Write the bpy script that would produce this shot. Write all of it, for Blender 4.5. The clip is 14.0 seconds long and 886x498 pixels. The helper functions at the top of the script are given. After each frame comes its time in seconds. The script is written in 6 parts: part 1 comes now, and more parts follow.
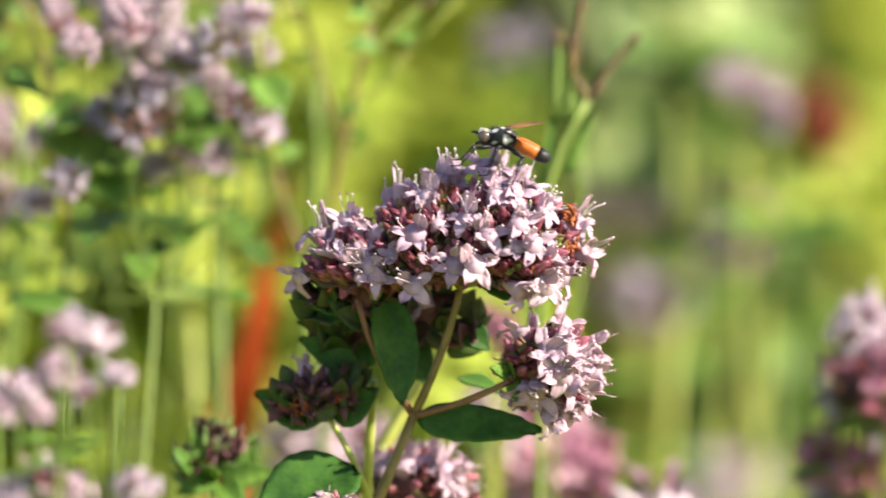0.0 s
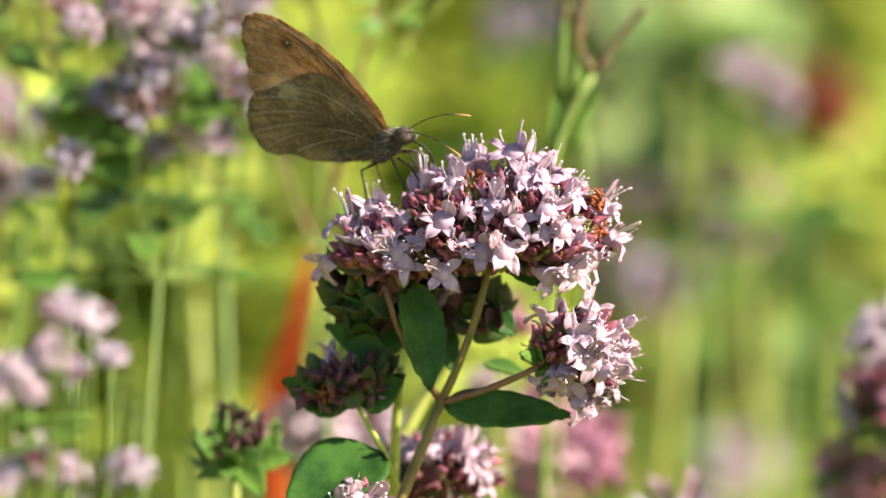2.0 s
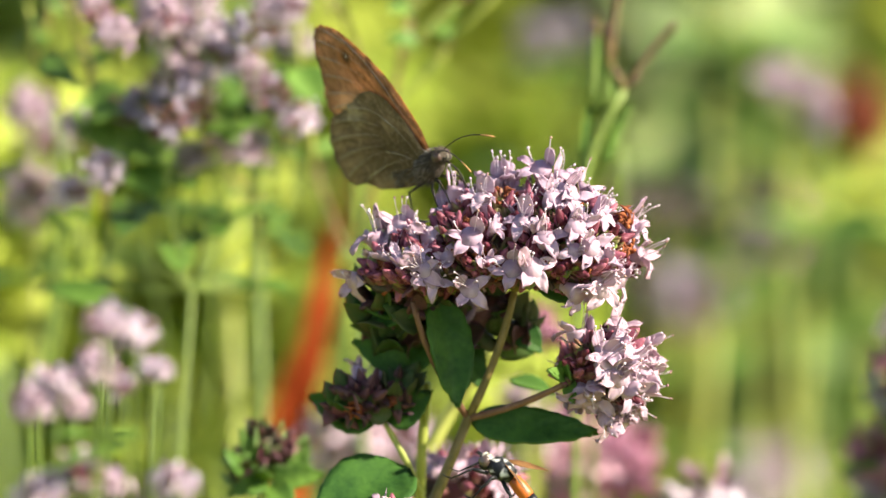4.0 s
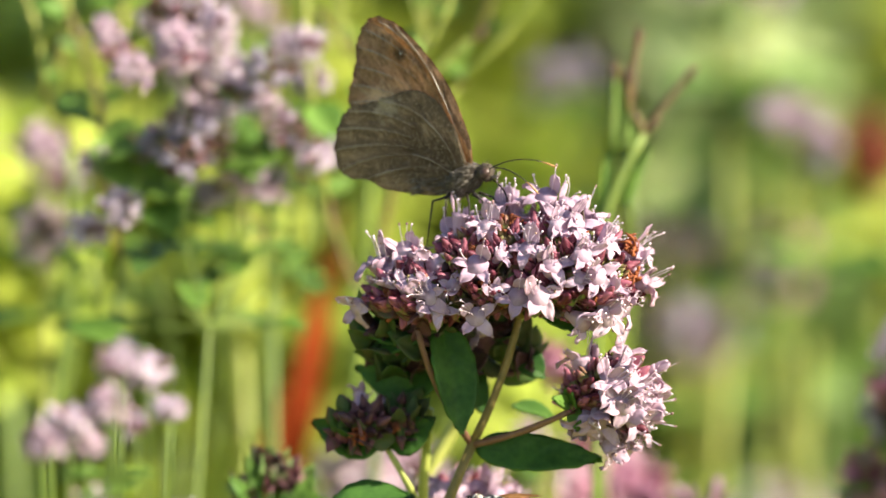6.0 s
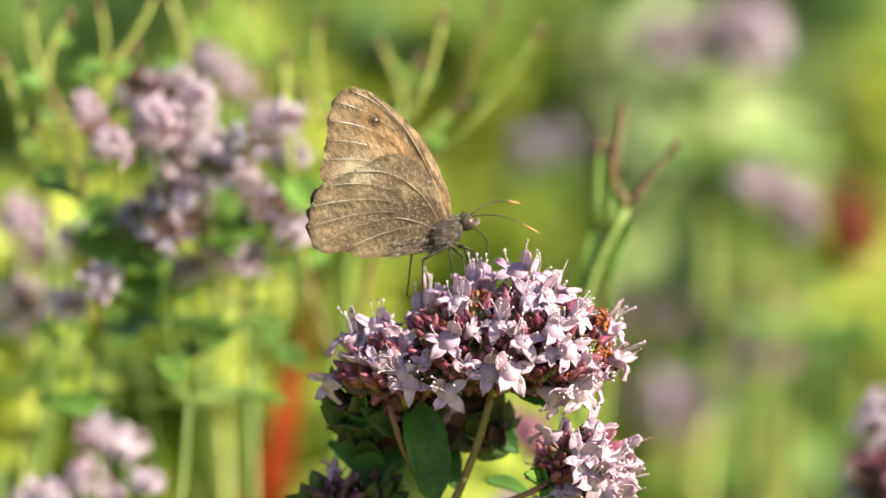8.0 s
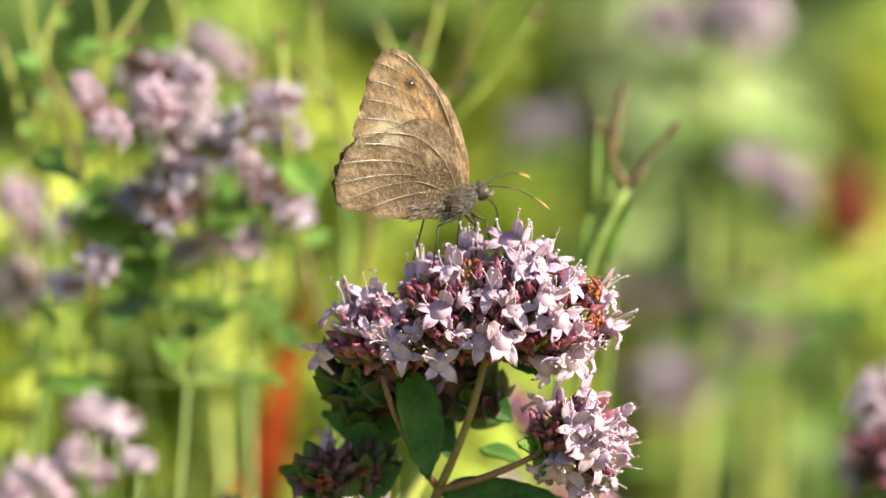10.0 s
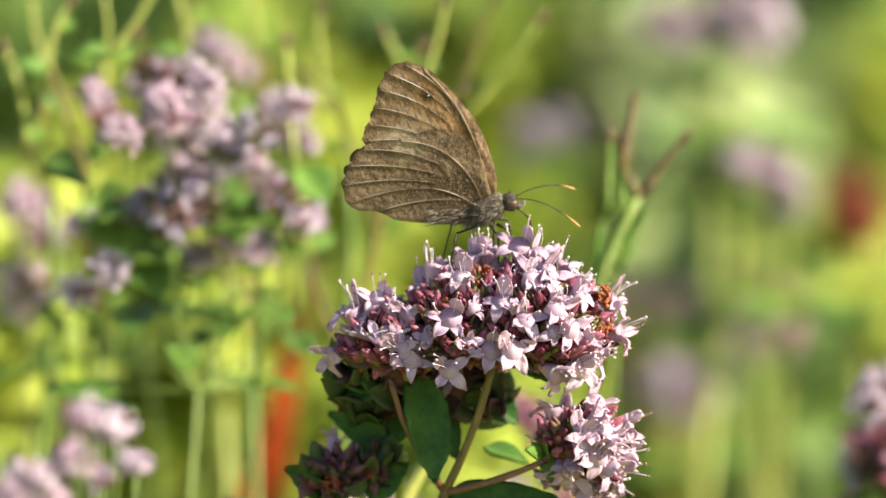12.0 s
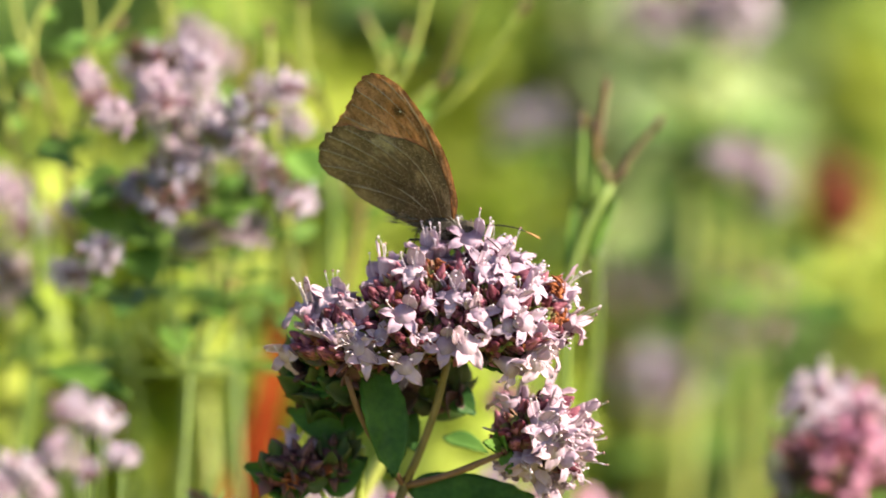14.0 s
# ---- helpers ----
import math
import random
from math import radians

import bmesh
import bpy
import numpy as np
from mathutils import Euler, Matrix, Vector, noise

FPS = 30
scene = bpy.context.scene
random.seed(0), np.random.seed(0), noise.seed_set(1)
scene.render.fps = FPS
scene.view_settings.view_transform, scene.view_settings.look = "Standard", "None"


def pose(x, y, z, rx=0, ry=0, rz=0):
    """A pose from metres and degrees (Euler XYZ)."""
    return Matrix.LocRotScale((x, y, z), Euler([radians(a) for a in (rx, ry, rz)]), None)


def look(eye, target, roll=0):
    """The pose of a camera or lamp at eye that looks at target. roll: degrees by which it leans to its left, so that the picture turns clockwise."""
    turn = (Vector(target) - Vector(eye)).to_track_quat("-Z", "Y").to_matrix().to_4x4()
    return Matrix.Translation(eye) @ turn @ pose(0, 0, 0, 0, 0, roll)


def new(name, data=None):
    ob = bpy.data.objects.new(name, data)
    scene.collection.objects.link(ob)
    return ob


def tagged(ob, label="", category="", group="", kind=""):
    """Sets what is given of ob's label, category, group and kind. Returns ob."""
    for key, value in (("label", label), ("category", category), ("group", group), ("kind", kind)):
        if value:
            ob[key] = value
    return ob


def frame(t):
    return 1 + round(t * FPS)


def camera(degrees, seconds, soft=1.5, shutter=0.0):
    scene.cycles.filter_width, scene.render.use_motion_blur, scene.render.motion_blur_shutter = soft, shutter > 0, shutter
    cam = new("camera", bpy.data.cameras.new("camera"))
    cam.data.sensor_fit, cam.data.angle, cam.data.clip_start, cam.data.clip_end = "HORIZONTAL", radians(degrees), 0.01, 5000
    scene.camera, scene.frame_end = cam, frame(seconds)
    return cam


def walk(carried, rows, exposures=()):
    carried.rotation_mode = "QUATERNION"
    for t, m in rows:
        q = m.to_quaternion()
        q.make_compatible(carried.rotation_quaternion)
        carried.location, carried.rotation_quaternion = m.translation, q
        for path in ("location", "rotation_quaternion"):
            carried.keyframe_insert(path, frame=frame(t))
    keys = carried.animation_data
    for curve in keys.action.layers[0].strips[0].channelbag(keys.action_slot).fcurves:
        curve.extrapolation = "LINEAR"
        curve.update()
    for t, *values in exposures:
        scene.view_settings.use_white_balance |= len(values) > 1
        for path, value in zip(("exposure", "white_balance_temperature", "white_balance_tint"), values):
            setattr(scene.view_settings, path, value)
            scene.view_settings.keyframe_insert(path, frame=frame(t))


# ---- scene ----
# ================= camera =================
LENS = 5.0                                   # long lens, close-up
REACH = 0.0525 / math.tan(radians(2.5))      # distance to the flower in focus
TILT = 12.0
AHEAD = Vector((0, math.cos(radians(TILT)), -math.sin(radians(TILT))))
OVER = Vector((0, math.sin(radians(TILT)), math.cos(radians(TILT))))
FOCUS = Vector((0, 0, 0.5))
EYE = FOCUS - AHEAD * REACH
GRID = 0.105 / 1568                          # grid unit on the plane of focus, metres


def spot(x, y, deep=0.0):
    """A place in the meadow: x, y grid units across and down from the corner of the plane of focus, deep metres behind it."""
    k = GRID * (REACH + deep) / REACH
    return EYE + AHEAD * (REACH + deep) + Vector((1, 0, 0)) * ((x - 784) * k) + OVER * ((441 - y) * k)


cam = camera(LENS, 14.0, soft=1.5, shutter=0.5)
cam.data.dof.use_dof = True
cam.data.dof.focus_distance = REACH - 0.008
cam.data.dof.aperture_fstop = 412.3 / 30.0
# seconds, tilt, turn: hand-held, standing
CAMERA = [
    (0.0, 77.629, -0.107),
    (0.5, 77.642, -0.008),
    (1.0, 77.614, -0.024),
    (1.5, 77.458, -0.173),
    (2.0, 77.527, -0.076),
    (2.5, 77.537, -0.039),
    (3.0, 77.546, -0.053),
    (3.2, 77.573, 0.072),
    (5.3, 77.620, 0.174),
    (5.5, 77.702, 0.229),
    (6.0, 77.812, 0.191),
    (6.5, 78.000, 0.000),
    (7.0, 78.200, 0.094),
    (7.5, 78.193, 0.115),
    (8.0, 78.219, 0.073),
    (8.5, 78.228, 0.065),
    (9.0, 78.224, 0.062),
    (9.2, 78.187, 0.056),
    (11.3, 78.086, 0.056),
    (11.5, 78.116, 0.079),
    (12.0, 78.133, 0.088),
    (12.5, 78.116, 0.082),
    (13.0, 78.113, 0.063),
    (13.5, 78.117, 0.029),
    (14.0, 78.073, -0.014),
]
walk(cam, [(t, pose(*EYE, tilt, 0, turn)) for t, tilt, turn in CAMERA], exposures=[(0.0, 1.39, 6850, 10), (14.0, 1.39, 6850, 10)])

# ================= light =================
SUN_WAY = Vector((0.785, -0.235, 0.60)).normalized()
world = bpy.data.worlds.new("sky")
scene.world = world
world.use_nodes = True
wn = world.node_tree.nodes
sky = wn.new("ShaderNodeTexSky")
sky.sky_type = "NISHITA"
sky.sun_disc = False
sky.sun_elevation = math.asin(SUN_WAY.z)
sky.sun_rotation = math.atan2(SUN_WAY.x, SUN_WAY.y)
world.node_tree.links.new(sky.outputs[0], wn["Background"].inputs[0])
wn["Background"].inputs[1].default_value = 0.09
sun = new("sun", bpy.data.lights.new("sun", "SUN"))
sun.data.energy = 5.0
sun.data.angle = radians(0.5)
sun.data.color = (1.0, 0.93, 0.80)
sun.matrix_world = look(SUN_WAY * 5, (0, 0, 0))


# ================= materials =================
def material(name, low, high, rough=0.6, scale=400.0, through_light=0.0, bump=0.2, spread=0.0, coat=0.0, fine=6.0, spec=0.3):
    """Two colours mixed by noise at two scales, own variation per object, and light passing through thin tissue."""
    m = bpy.data.materials.new(name)
    m.use_nodes = True
    n, link = m.node_tree.nodes, m.node_tree.links
    b = n["Principled BSDF"]
    out = n["Material Output"]
    pos = n.new("ShaderNodeTexCoord")
    big = n.new("ShaderNodeTexNoise")
    big.inputs["Scale"].default_value = scale
    big.inputs["Detail"].default_value = 3
    small = n.new("ShaderNodeTexNoise")
    small.inputs["Scale"].default_value = scale * fine
    small.inputs["Detail"].default_value = 2
    for t in (big, small):
        link.new(pos.outputs["Object"], t.inputs["Vector"])
    add = n.new("ShaderNodeMath")
    add.operation = "MULTIPLY_ADD"
    add.inputs[1].default_value = 0.4
    link.new(small.outputs["Fac"], add.inputs[0])
    link.new(big.outputs["Fac"], add.inputs[2])
    ramp = n.new("ShaderNodeMapRange")
    ramp.inputs["From Min"].default_value, ramp.inputs["From Max"].default_value = 0.45, 0.95
    link.new(add.outputs[0], ramp.inputs["Value"])
    own = n.new("ShaderNodeObjectInfo")
    piece = n.new("ShaderNodeNewGeometry")
    mixed = n.new("ShaderNodeMath")
    mixed.operation = "ADD"
    link.new(own.outputs["Random"], mixed.inputs[0])
    link.new(piece.outputs["Random Per Island"], mixed.inputs[1])
    wrap = n.new("ShaderNodeMath")
    wrap.operation = "FRACT"
    link.new(mixed.outputs[0], wrap.inputs[0])
    shift = n.new("ShaderNodeMapRange")
    shift.inputs["To Min"].default_value, shift.inputs["To Max"].default_value = -spread, spread
    link.new(wrap.outputs[0], shift.inputs["Value"])
    total = n.new("ShaderNodeMath")
    total.operation = "ADD"
    total.use_clamp = True
    link.new(ramp.outputs[0], total.inputs[0])
    link.new(shift.outputs[0], total.inputs[1])
    mix = n.new("ShaderNodeMix")
    mix.data_type = "RGBA"
    mix.inputs["A"].default_value = (*low, 1)
    mix.inputs["B"].default_value = (*high, 1)
    link.new(total.outputs[0], mix.inputs["Factor"])
    link.new(mix.outputs["Result"], b.inputs["Base Color"])
    b.inputs["Roughness"].default_value = rough
    b.inputs["Specular IOR Level"].default_value = spec
    b.inputs["Coat Weight"].default_value = coat
    if bump:
        bm_ = n.new("ShaderNodeBump")
        bm_.inputs["Strength"].default_value = bump
        bm_.inputs["Distance"].default_value = 0.0002
        link.new(small.outputs["Fac"], bm_.inputs["Height"])
        link.new(bm_.outputs[0], b.inputs["Normal"])
    if through_light:
        tl = n.new("ShaderNodeBsdfTranslucent")
        link.new(mix.outputs["Result"], tl.inputs["Color"])
        ms = n.new("ShaderNodeMixShader")
        ms.inputs[0].default_value = through_light
        link.new(b.outputs[0], ms.inputs[1])
        link.new(tl.outputs[0], ms.inputs[2])
        link.new(ms.outputs[0], out.inputs["Surface"])
    return m


PETAL = material("petal", (0.48, 0.325, 0.42), (0.645, 0.485, 0.585), 0.55, 500, 0.36, 0.25, 0.35)
PETAL_PALE = material("petal_pale", (0.50, 0.335, 0.41), (0.675, 0.505, 0.58), 0.55, 500, 0.3, 0.25, 0.4)
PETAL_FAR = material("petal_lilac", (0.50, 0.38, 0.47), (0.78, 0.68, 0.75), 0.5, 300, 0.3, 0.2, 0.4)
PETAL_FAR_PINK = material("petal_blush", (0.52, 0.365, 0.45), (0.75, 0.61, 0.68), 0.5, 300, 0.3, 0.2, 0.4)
PETAL_ROSE = material("petal_rose", (0.56, 0.27, 0.36), (0.78, 0.50, 0.59), 0.5, 300, 0.3, 0.2, 0.4)
BUD_FAR = material("faded_bud", (0.22, 0.10, 0.15), (0.48, 0.30, 0.38), 0.5, 700, 0.1, 0.3, 0.6)
PETAL_DEEP = material("petal_deep_rose", (0.38, 0.13, 0.22), (0.62, 0.32, 0.43), 0.5, 300, 0.3, 0.2, 0.4)
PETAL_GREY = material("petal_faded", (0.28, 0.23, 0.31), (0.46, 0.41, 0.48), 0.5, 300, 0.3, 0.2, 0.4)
BUD = material("bud", (0.12, 0.02, 0.035), (0.40, 0.13, 0.18), 0.5, 700, 0.1, 0.3, 0.6)
CALYX = material("calyx", (0.17, 0.20, 0.05), (0.26, 0.07, 0.09), 0.55, 600, 0.1, 0.3, 0.5)
CALYX_GREEN = material("green_calyx", (0.18, 0.27, 0.06), (0.38, 0.28, 0.13), 0.55, 600, 0.15, 0.3, 0.4)
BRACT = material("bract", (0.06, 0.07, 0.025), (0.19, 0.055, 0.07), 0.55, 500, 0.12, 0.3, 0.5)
WITHERED = material("withered", (0.14, 0.035, 0.014), (0.38, 0.115, 0.04), 0.8, 900, 0.1, 0.5, 0.3)
LEAF = material("leaf", (0.028, 0.085, 0.018), (0.075, 0.18, 0.03), 0.5, 250, 0.3, 0.4, 0.25, spec=0.2)
# green bract, darkened further for the shade on the heads in bud
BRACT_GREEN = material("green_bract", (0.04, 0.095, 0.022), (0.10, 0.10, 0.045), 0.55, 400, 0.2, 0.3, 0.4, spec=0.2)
LEAF_MID = material("leaf_mid", (0.09, 0.19, 0.03), (0.20, 0.33, 0.06), 0.5, 200, 0.42, 0.3, 0.4, spec=0.25)
LEAF_LIGHT = material("leaf_light", (0.08, 0.18, 0.03), (0.18, 0.32, 0.05), 0.5, 200, 0.35, 0.3, 0.4)
STEM = material("stem", (0.12, 0.105, 0.025), (0.25, 0.17, 0.06), 0.5, 300, 0.0, 0.3, 0.2)
STEM_RED = material("stem_red", (0.11, 0.05, 0.03), (0.24, 0.13, 0.07), 0.5, 300, 0.0, 0.3, 0.2)
BRACT_LIGHT = material("light_bract", (0.13, 0.24, 0.06), (0.30, 0.40, 0.15), 0.5, 400, 0.3, 0.3, 0.4)
STEM_MID = material("stem_mid", (0.09, 0.155, 0.025), (0.21, 0.28, 0.065), 0.5, 200, 0.1, 0.2, 0.3)
# dark purple bud; part of its darkness stands in for shade
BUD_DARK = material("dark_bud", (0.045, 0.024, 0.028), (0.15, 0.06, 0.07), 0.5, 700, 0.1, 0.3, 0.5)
STEM_GREEN = material("stem_green", (0.20, 0.25, 0.04), (0.42, 0.44, 0.11), 0.5, 200, 0.1, 0.2, 0.3)
STAMEN = material("stamen", (0.65, 0.5, 0.6), (0.85, 0.75, 0.8), 0.4, 900, 0.2, 0.0, 0.1)
ANTHER = material("anther", (0.20, 0.10, 0.12), (0.45, 0.30, 0.22), 0.7, 900, 0.0, 0.2, 0.4)
GRASS = material("grass", (0.21, 0.29, 0.035), (0.52, 0.515, 0.09), 0.5, 6, 0.35, 0.1, 0.5)
HERB = material("herb", (0.15, 0.25, 0.03), (0.40, 0.44, 0.065), 0.5, 6, 0.3, 0.1, 0.5)
HERB_DARK = material("dark_herb", (0.035, 0.09, 0.018), (0.13, 0.21, 0.04), 0.5, 6, 0.3, 0.1, 0.5)
DRY = material("dry_grass", (0.42, 0.34, 0.14), (0.66, 0.58, 0.28), 0.7, 8, 0.3, 0.1, 0.4)
LIME = material("lime_leaf", (0.29, 0.39, 0.04), (0.53, 0.59, 0.105), 0.5, 60, 0.4, 0.1, 0.4)
MINT = material("grey_green_leaf", (0.30, 0.40, 0.15), (0.50, 0.58, 0.28), 0.5, 60, 0.35, 0.1, 0.4)
CREAM = material("cream_blossom", (0.55, 0.50, 0.22), (0.78, 0.74, 0.42), 0.7, 60, 0.3, 0.2, 0.3)
YELLOW = material("yellow_blossom", (0.36, 0.42, 0.04), (0.66, 0.62, 0.08), 0.6, 60, 0.3, 0.2, 0.4)
RUST = material("rust_leaf", (0.25, 0.034, 0.008), (0.46, 0.085, 0.016), 0.8, 60, 0.4, 0.2, 0.3, spec=0.1)
RUST_DARK = material("dock_seed", (0.10, 0.02, 0.008), (0.27, 0.06, 0.02), 0.8, 60, 0.1, 0.2, 0.4)
POD = material("pod", (0.05, 0.03, 0.015), (0.17, 0.105, 0.05), 0.7, 400, 0.0, 0.4, 0.3)
SOIL = material("soil", (0.11, 0.13, 0.025), (0.30, 0.30, 0.06), 0.9, 7, 0.0, 0.5)


# ================= mesh tools =================
class Shape:
    """Collects vertices and faces of one mesh."""

    def __init__(self):
        self.v, self.f, self.m = [], [], []

    def add(self, verts, faces, m=0, at=None):
        k = len(self.v)
        self.v += [at @ Vector(p) for p in verts] if at is not None else [Vector(p) for p in verts]
        self.f += [tuple(k + i for i in f) for f in faces]
        self.m += [m] * len(faces)

    def tube(self, path, radii, n=6, m=0, at=None, closed=True):
        path = [Vector(p) for p in path]
        verts, faces = [], []
        for i, p in enumerate(path):
            d = (path[min(i + 1, len(path) - 1)] - path[max(i - 1, 0)]).normalized()
            a = d.cross(Vector((0.31, 0.89, 0.33))).normalized()
            b = d.cross(a)
            r = radii[i] if hasattr(radii, "__len__") else radii
            verts += [p + (a * math.cos(6.2832 * j / n) + b * math.sin(6.2832 * j / n)) * r for j in range(n)]
        for i in range(len(path) - 1):
            faces += [(i * n + j, i * n + (j + 1) % n, (i + 1) * n + (j + 1) % n, (i + 1) * n + j) for j in range(n)]
        if closed:
            faces += [tuple(range(n))[::-1], tuple((len(path) - 1) * n + j for j in range(n))]
        self.add(verts, faces, m, at)

    def lathe(self, profile, n=8, m=0, at=None, wob=0.0, seed=0):
        """Rings (z, radius) round the z axis."""
        r_ = random.Random(seed)
        verts, faces = [], []
        for z, r in profile:
            verts += [(r * math.cos(6.2832 * j / n) * (1 + r_.uniform(-wob, wob)), r * math.sin(6.2832 * j / n) * (1 + r_.uniform(-wob, wob)), z) for j in range(n)]
        for i in range(len(profile) - 1):
            faces += [(i * n + j, i * n + (j + 1) % n, (i + 1) * n + (j + 1) % n, (i + 1) * n + j) for j in range(n)]
        faces += [tuple(range(n))[::-1], tuple((len(profile) - 1) * n + j for j in range(n))]
        self.add(verts, faces, m, at)

    def sheet(self, fn, nu, nv, thick, m=0, at=None):
        """A thin closed sheet over fn(u, v), u and v from 0 to 1."""
        top, low = [], []
        for i in range(nu + 1):
            for j in range(nv + 1):
                p = Vector(fn(i / nu, j / nv))
                e = 0.02
                du = Vector(fn(min(1, i / nu + e), j / nv)) - Vector(fn(max(0, i / nu - e), j / nv))
                dv = Vector(fn(i / nu, min(1, j / nv + e))) - Vector(fn(i / nu, max(0, j / nv - e)))
                nn = du.cross(dv)
                nn = nn.normalized() if nn.length > 1e-14 else Vector((0, 0, 1))
                top.append(p)
                low.append(p - nn * thick)
        w, k = nv + 1, len(top)
        faces = []
        for i in range(nu):
            for j in range(nv):
                q = (i * w + j, (i + 1) * w + j, (i + 1) * w + j + 1, i * w + j + 1)
                faces += [q, tuple(k + a for a in q[::-1])]
        rim = [j for j in range(w)] + [i * w + nv for i in range(1, nu + 1)] + [nu * w + j for j in range(nv - 1, -1, -1)] + [i * w for i in range(nu - 1, 0, -1)]
        faces += [(rim[i], rim[(i + 1) % len(rim)], k + rim[(i + 1) % len(rim)], k + rim[i]) for i in range(len(rim))]
        self.add(top + low, faces, m, at)

    def mesh(self, name, mats, smooth=True):
        me = bpy.data.meshes.new(name)
        me.from_pydata([tuple(p) for p in self.v], [], self.f)
        for m in mats:
            me.materials.append(m)
        me.polygons.foreach_set("material_index", self.m)
        me.polygons.foreach_set("use_smooth", [smooth] * len(self.f))
        me.update()
        return me


def part(name, shape, mats, parent, label="", at=None):
    """One mesh object under a thing or under a part; shape may be a Shape or a ready mesh."""
    me = shape.mesh(name, mats if isinstance(mats, (list, tuple)) else [mats]) if isinstance(shape, Shape) else shape
    ob = new(name, me)
    ob.parent = parent
    if at is not None:
        ob.matrix_basis = at
    return tagged(ob, label)


def thing(name, at, label, category, group="", kind=""):
    ob = new(name)
    ob.empty_display_size = 0.01
    ob.matrix_basis = at
    return tagged(ob, label, category, group, kind)


def facing(p, way, spin=0.0, size=1.0):
    """A pose at p whose z axis points along way."""
    q = Vector(way).to_track_quat("Z", "Y").to_matrix().to_4x4()
    return Matrix.Translation(p) @ q @ Matrix.Rotation(spin, 4, "Z") @ Matrix.Diagonal((size, size, size, 1))


def curve(a, b, bow=(0, 0, 0), n=6):
    a, b, bow = Vector(a), Vector(b), Vector(bow)
    return [a.lerp(b, i / n) + bow * (4 * (i / n) * (1 - i / n)) for i in range(n + 1)]


# ================= flower pieces =================
MM = 0.001
FLOWER_MATS = [PETAL, BUD, CALYX, STAMEN, ANTHER]


def floret_shape(seed, tube=3.4, cheap=False):
    """An open two-lipped floret: calyx, funnel, an erect notched upper lip, three spreading lower lobes, stamens.
    Its mouth is at the origin, z outwards, the upper lip at +y."""
    r = random.Random(seed)
    s = Shape()
    unit = Matrix.Diagonal((MM, MM, MM, 1))
    s.lathe([(-tube - 1.3, 0.3), (-tube - 0.8, 0.7), (-tube + 0.5, 0.85), (-tube + 1.1, 0.78)], 6, 2, unit)
    for k in range(5):
        a = 6.2832 * k / 5
        s.tube([Vector((0.78 * math.cos(a), 0.78 * math.sin(a), -tube + 0.9)) * MM, Vector((0.86 * math.cos(a), 0.86 * math.sin(a), -tube + 1.7)) * MM], [0.26 * MM, 0.03 * MM], 4, 1)
    s.lathe([(-tube, 0.45), (-2.0, 0.55), (-1.0, 0.78), (-0.2, 1.02), (0.15, 1.1)], 10, 0, unit, 0.05, seed)
    wide = r.uniform(0.85, 1.15)
    lobes = [(90, 1.55, 1.55, 1.3, 0.3), (-90, 2.15, 1.15, 0.3, -0.7), (-22, 1.8, 0.98, 0.65, -0.35), (202, 1.8, 0.98, 0.65, -0.35)]
    for ang, length, width, lift, curl in lobes:
        a = radians(ang + r.uniform(-14, 14))
        length *= r.uniform(0.8, 1.2)
        width *= r.uniform(0.9, 1.2) * wide
        curl += r.uniform(-0.35, 0.35)
        lift_ = lift + r.uniform(-0.3, 0.35)
        ph, roll = r.uniform(0, 6.28), r.uniform(-0.4, 0.4)

        def lobe(u, v, a=a, length=length, width=width, curl=curl, lift_=lift_, ang=ang, ph=ph, roll=roll):
            q = 2 * v - 1
            w = width * (0.95 + 0.4 * u - 0.7 * u * u - 0.4 * u ** 5)
            side = q * 0.5 * w
            notch = 0.5 * math.exp(-(q * 3) ** 2) * u * u if ang == 90 else 0.0
            out = 0.85 + length * u * (0.55 if ang == 90 else 0.85) - notch * 0.6 - 0.25 * u * q * q
            z = lift_ * length * u * (1 - 0.3 * u) + curl * u * u + 0.28 * q * q * (1 - 0.6 * u) + roll * side * u - notch * 0.6
            z += 0.22 * u * math.sin(6.0 * u + 5.5 * v + ph) + 0.17 * u * u * math.cos(13 * v - ph)
            return ((out * math.cos(a) - side * math.sin(a)) * MM, (out * math.sin(a) + side * math.cos(a)) * MM, z * MM)
        s.sheet(lobe, 3 if cheap else 6, 2 if cheap else 6, 0.05 * MM, 0)
    if not cheap:
        for ang in (50, 130, 90, 75)[: 2 + seed % 3]:
            a = radians(ang + r.uniform(-60, 60))
            d = r.uniform(1.0, 2.4)
            tip = Vector((math.cos(a) * d * 0.8, math.sin(a) * d * 0.8, r.uniform(1.2, 2.9)))
            s.tube([p * MM for p in curve((0.2 * math.cos(a), 0.2 * math.sin(a), -1), tip, (r.uniform(-.3, .3), r.uniform(-.3, .3), 0.3), 4)], 0.045 * MM, 4, 3)
            s.lathe([(-0.14, 0.05), (-0.04, 0.14), (0.06, 0.14), (0.14, 0.05)], 6, 4 if r.random() < 0.5 else 3, Matrix.Translation(tip * MM) @ unit)
    return s


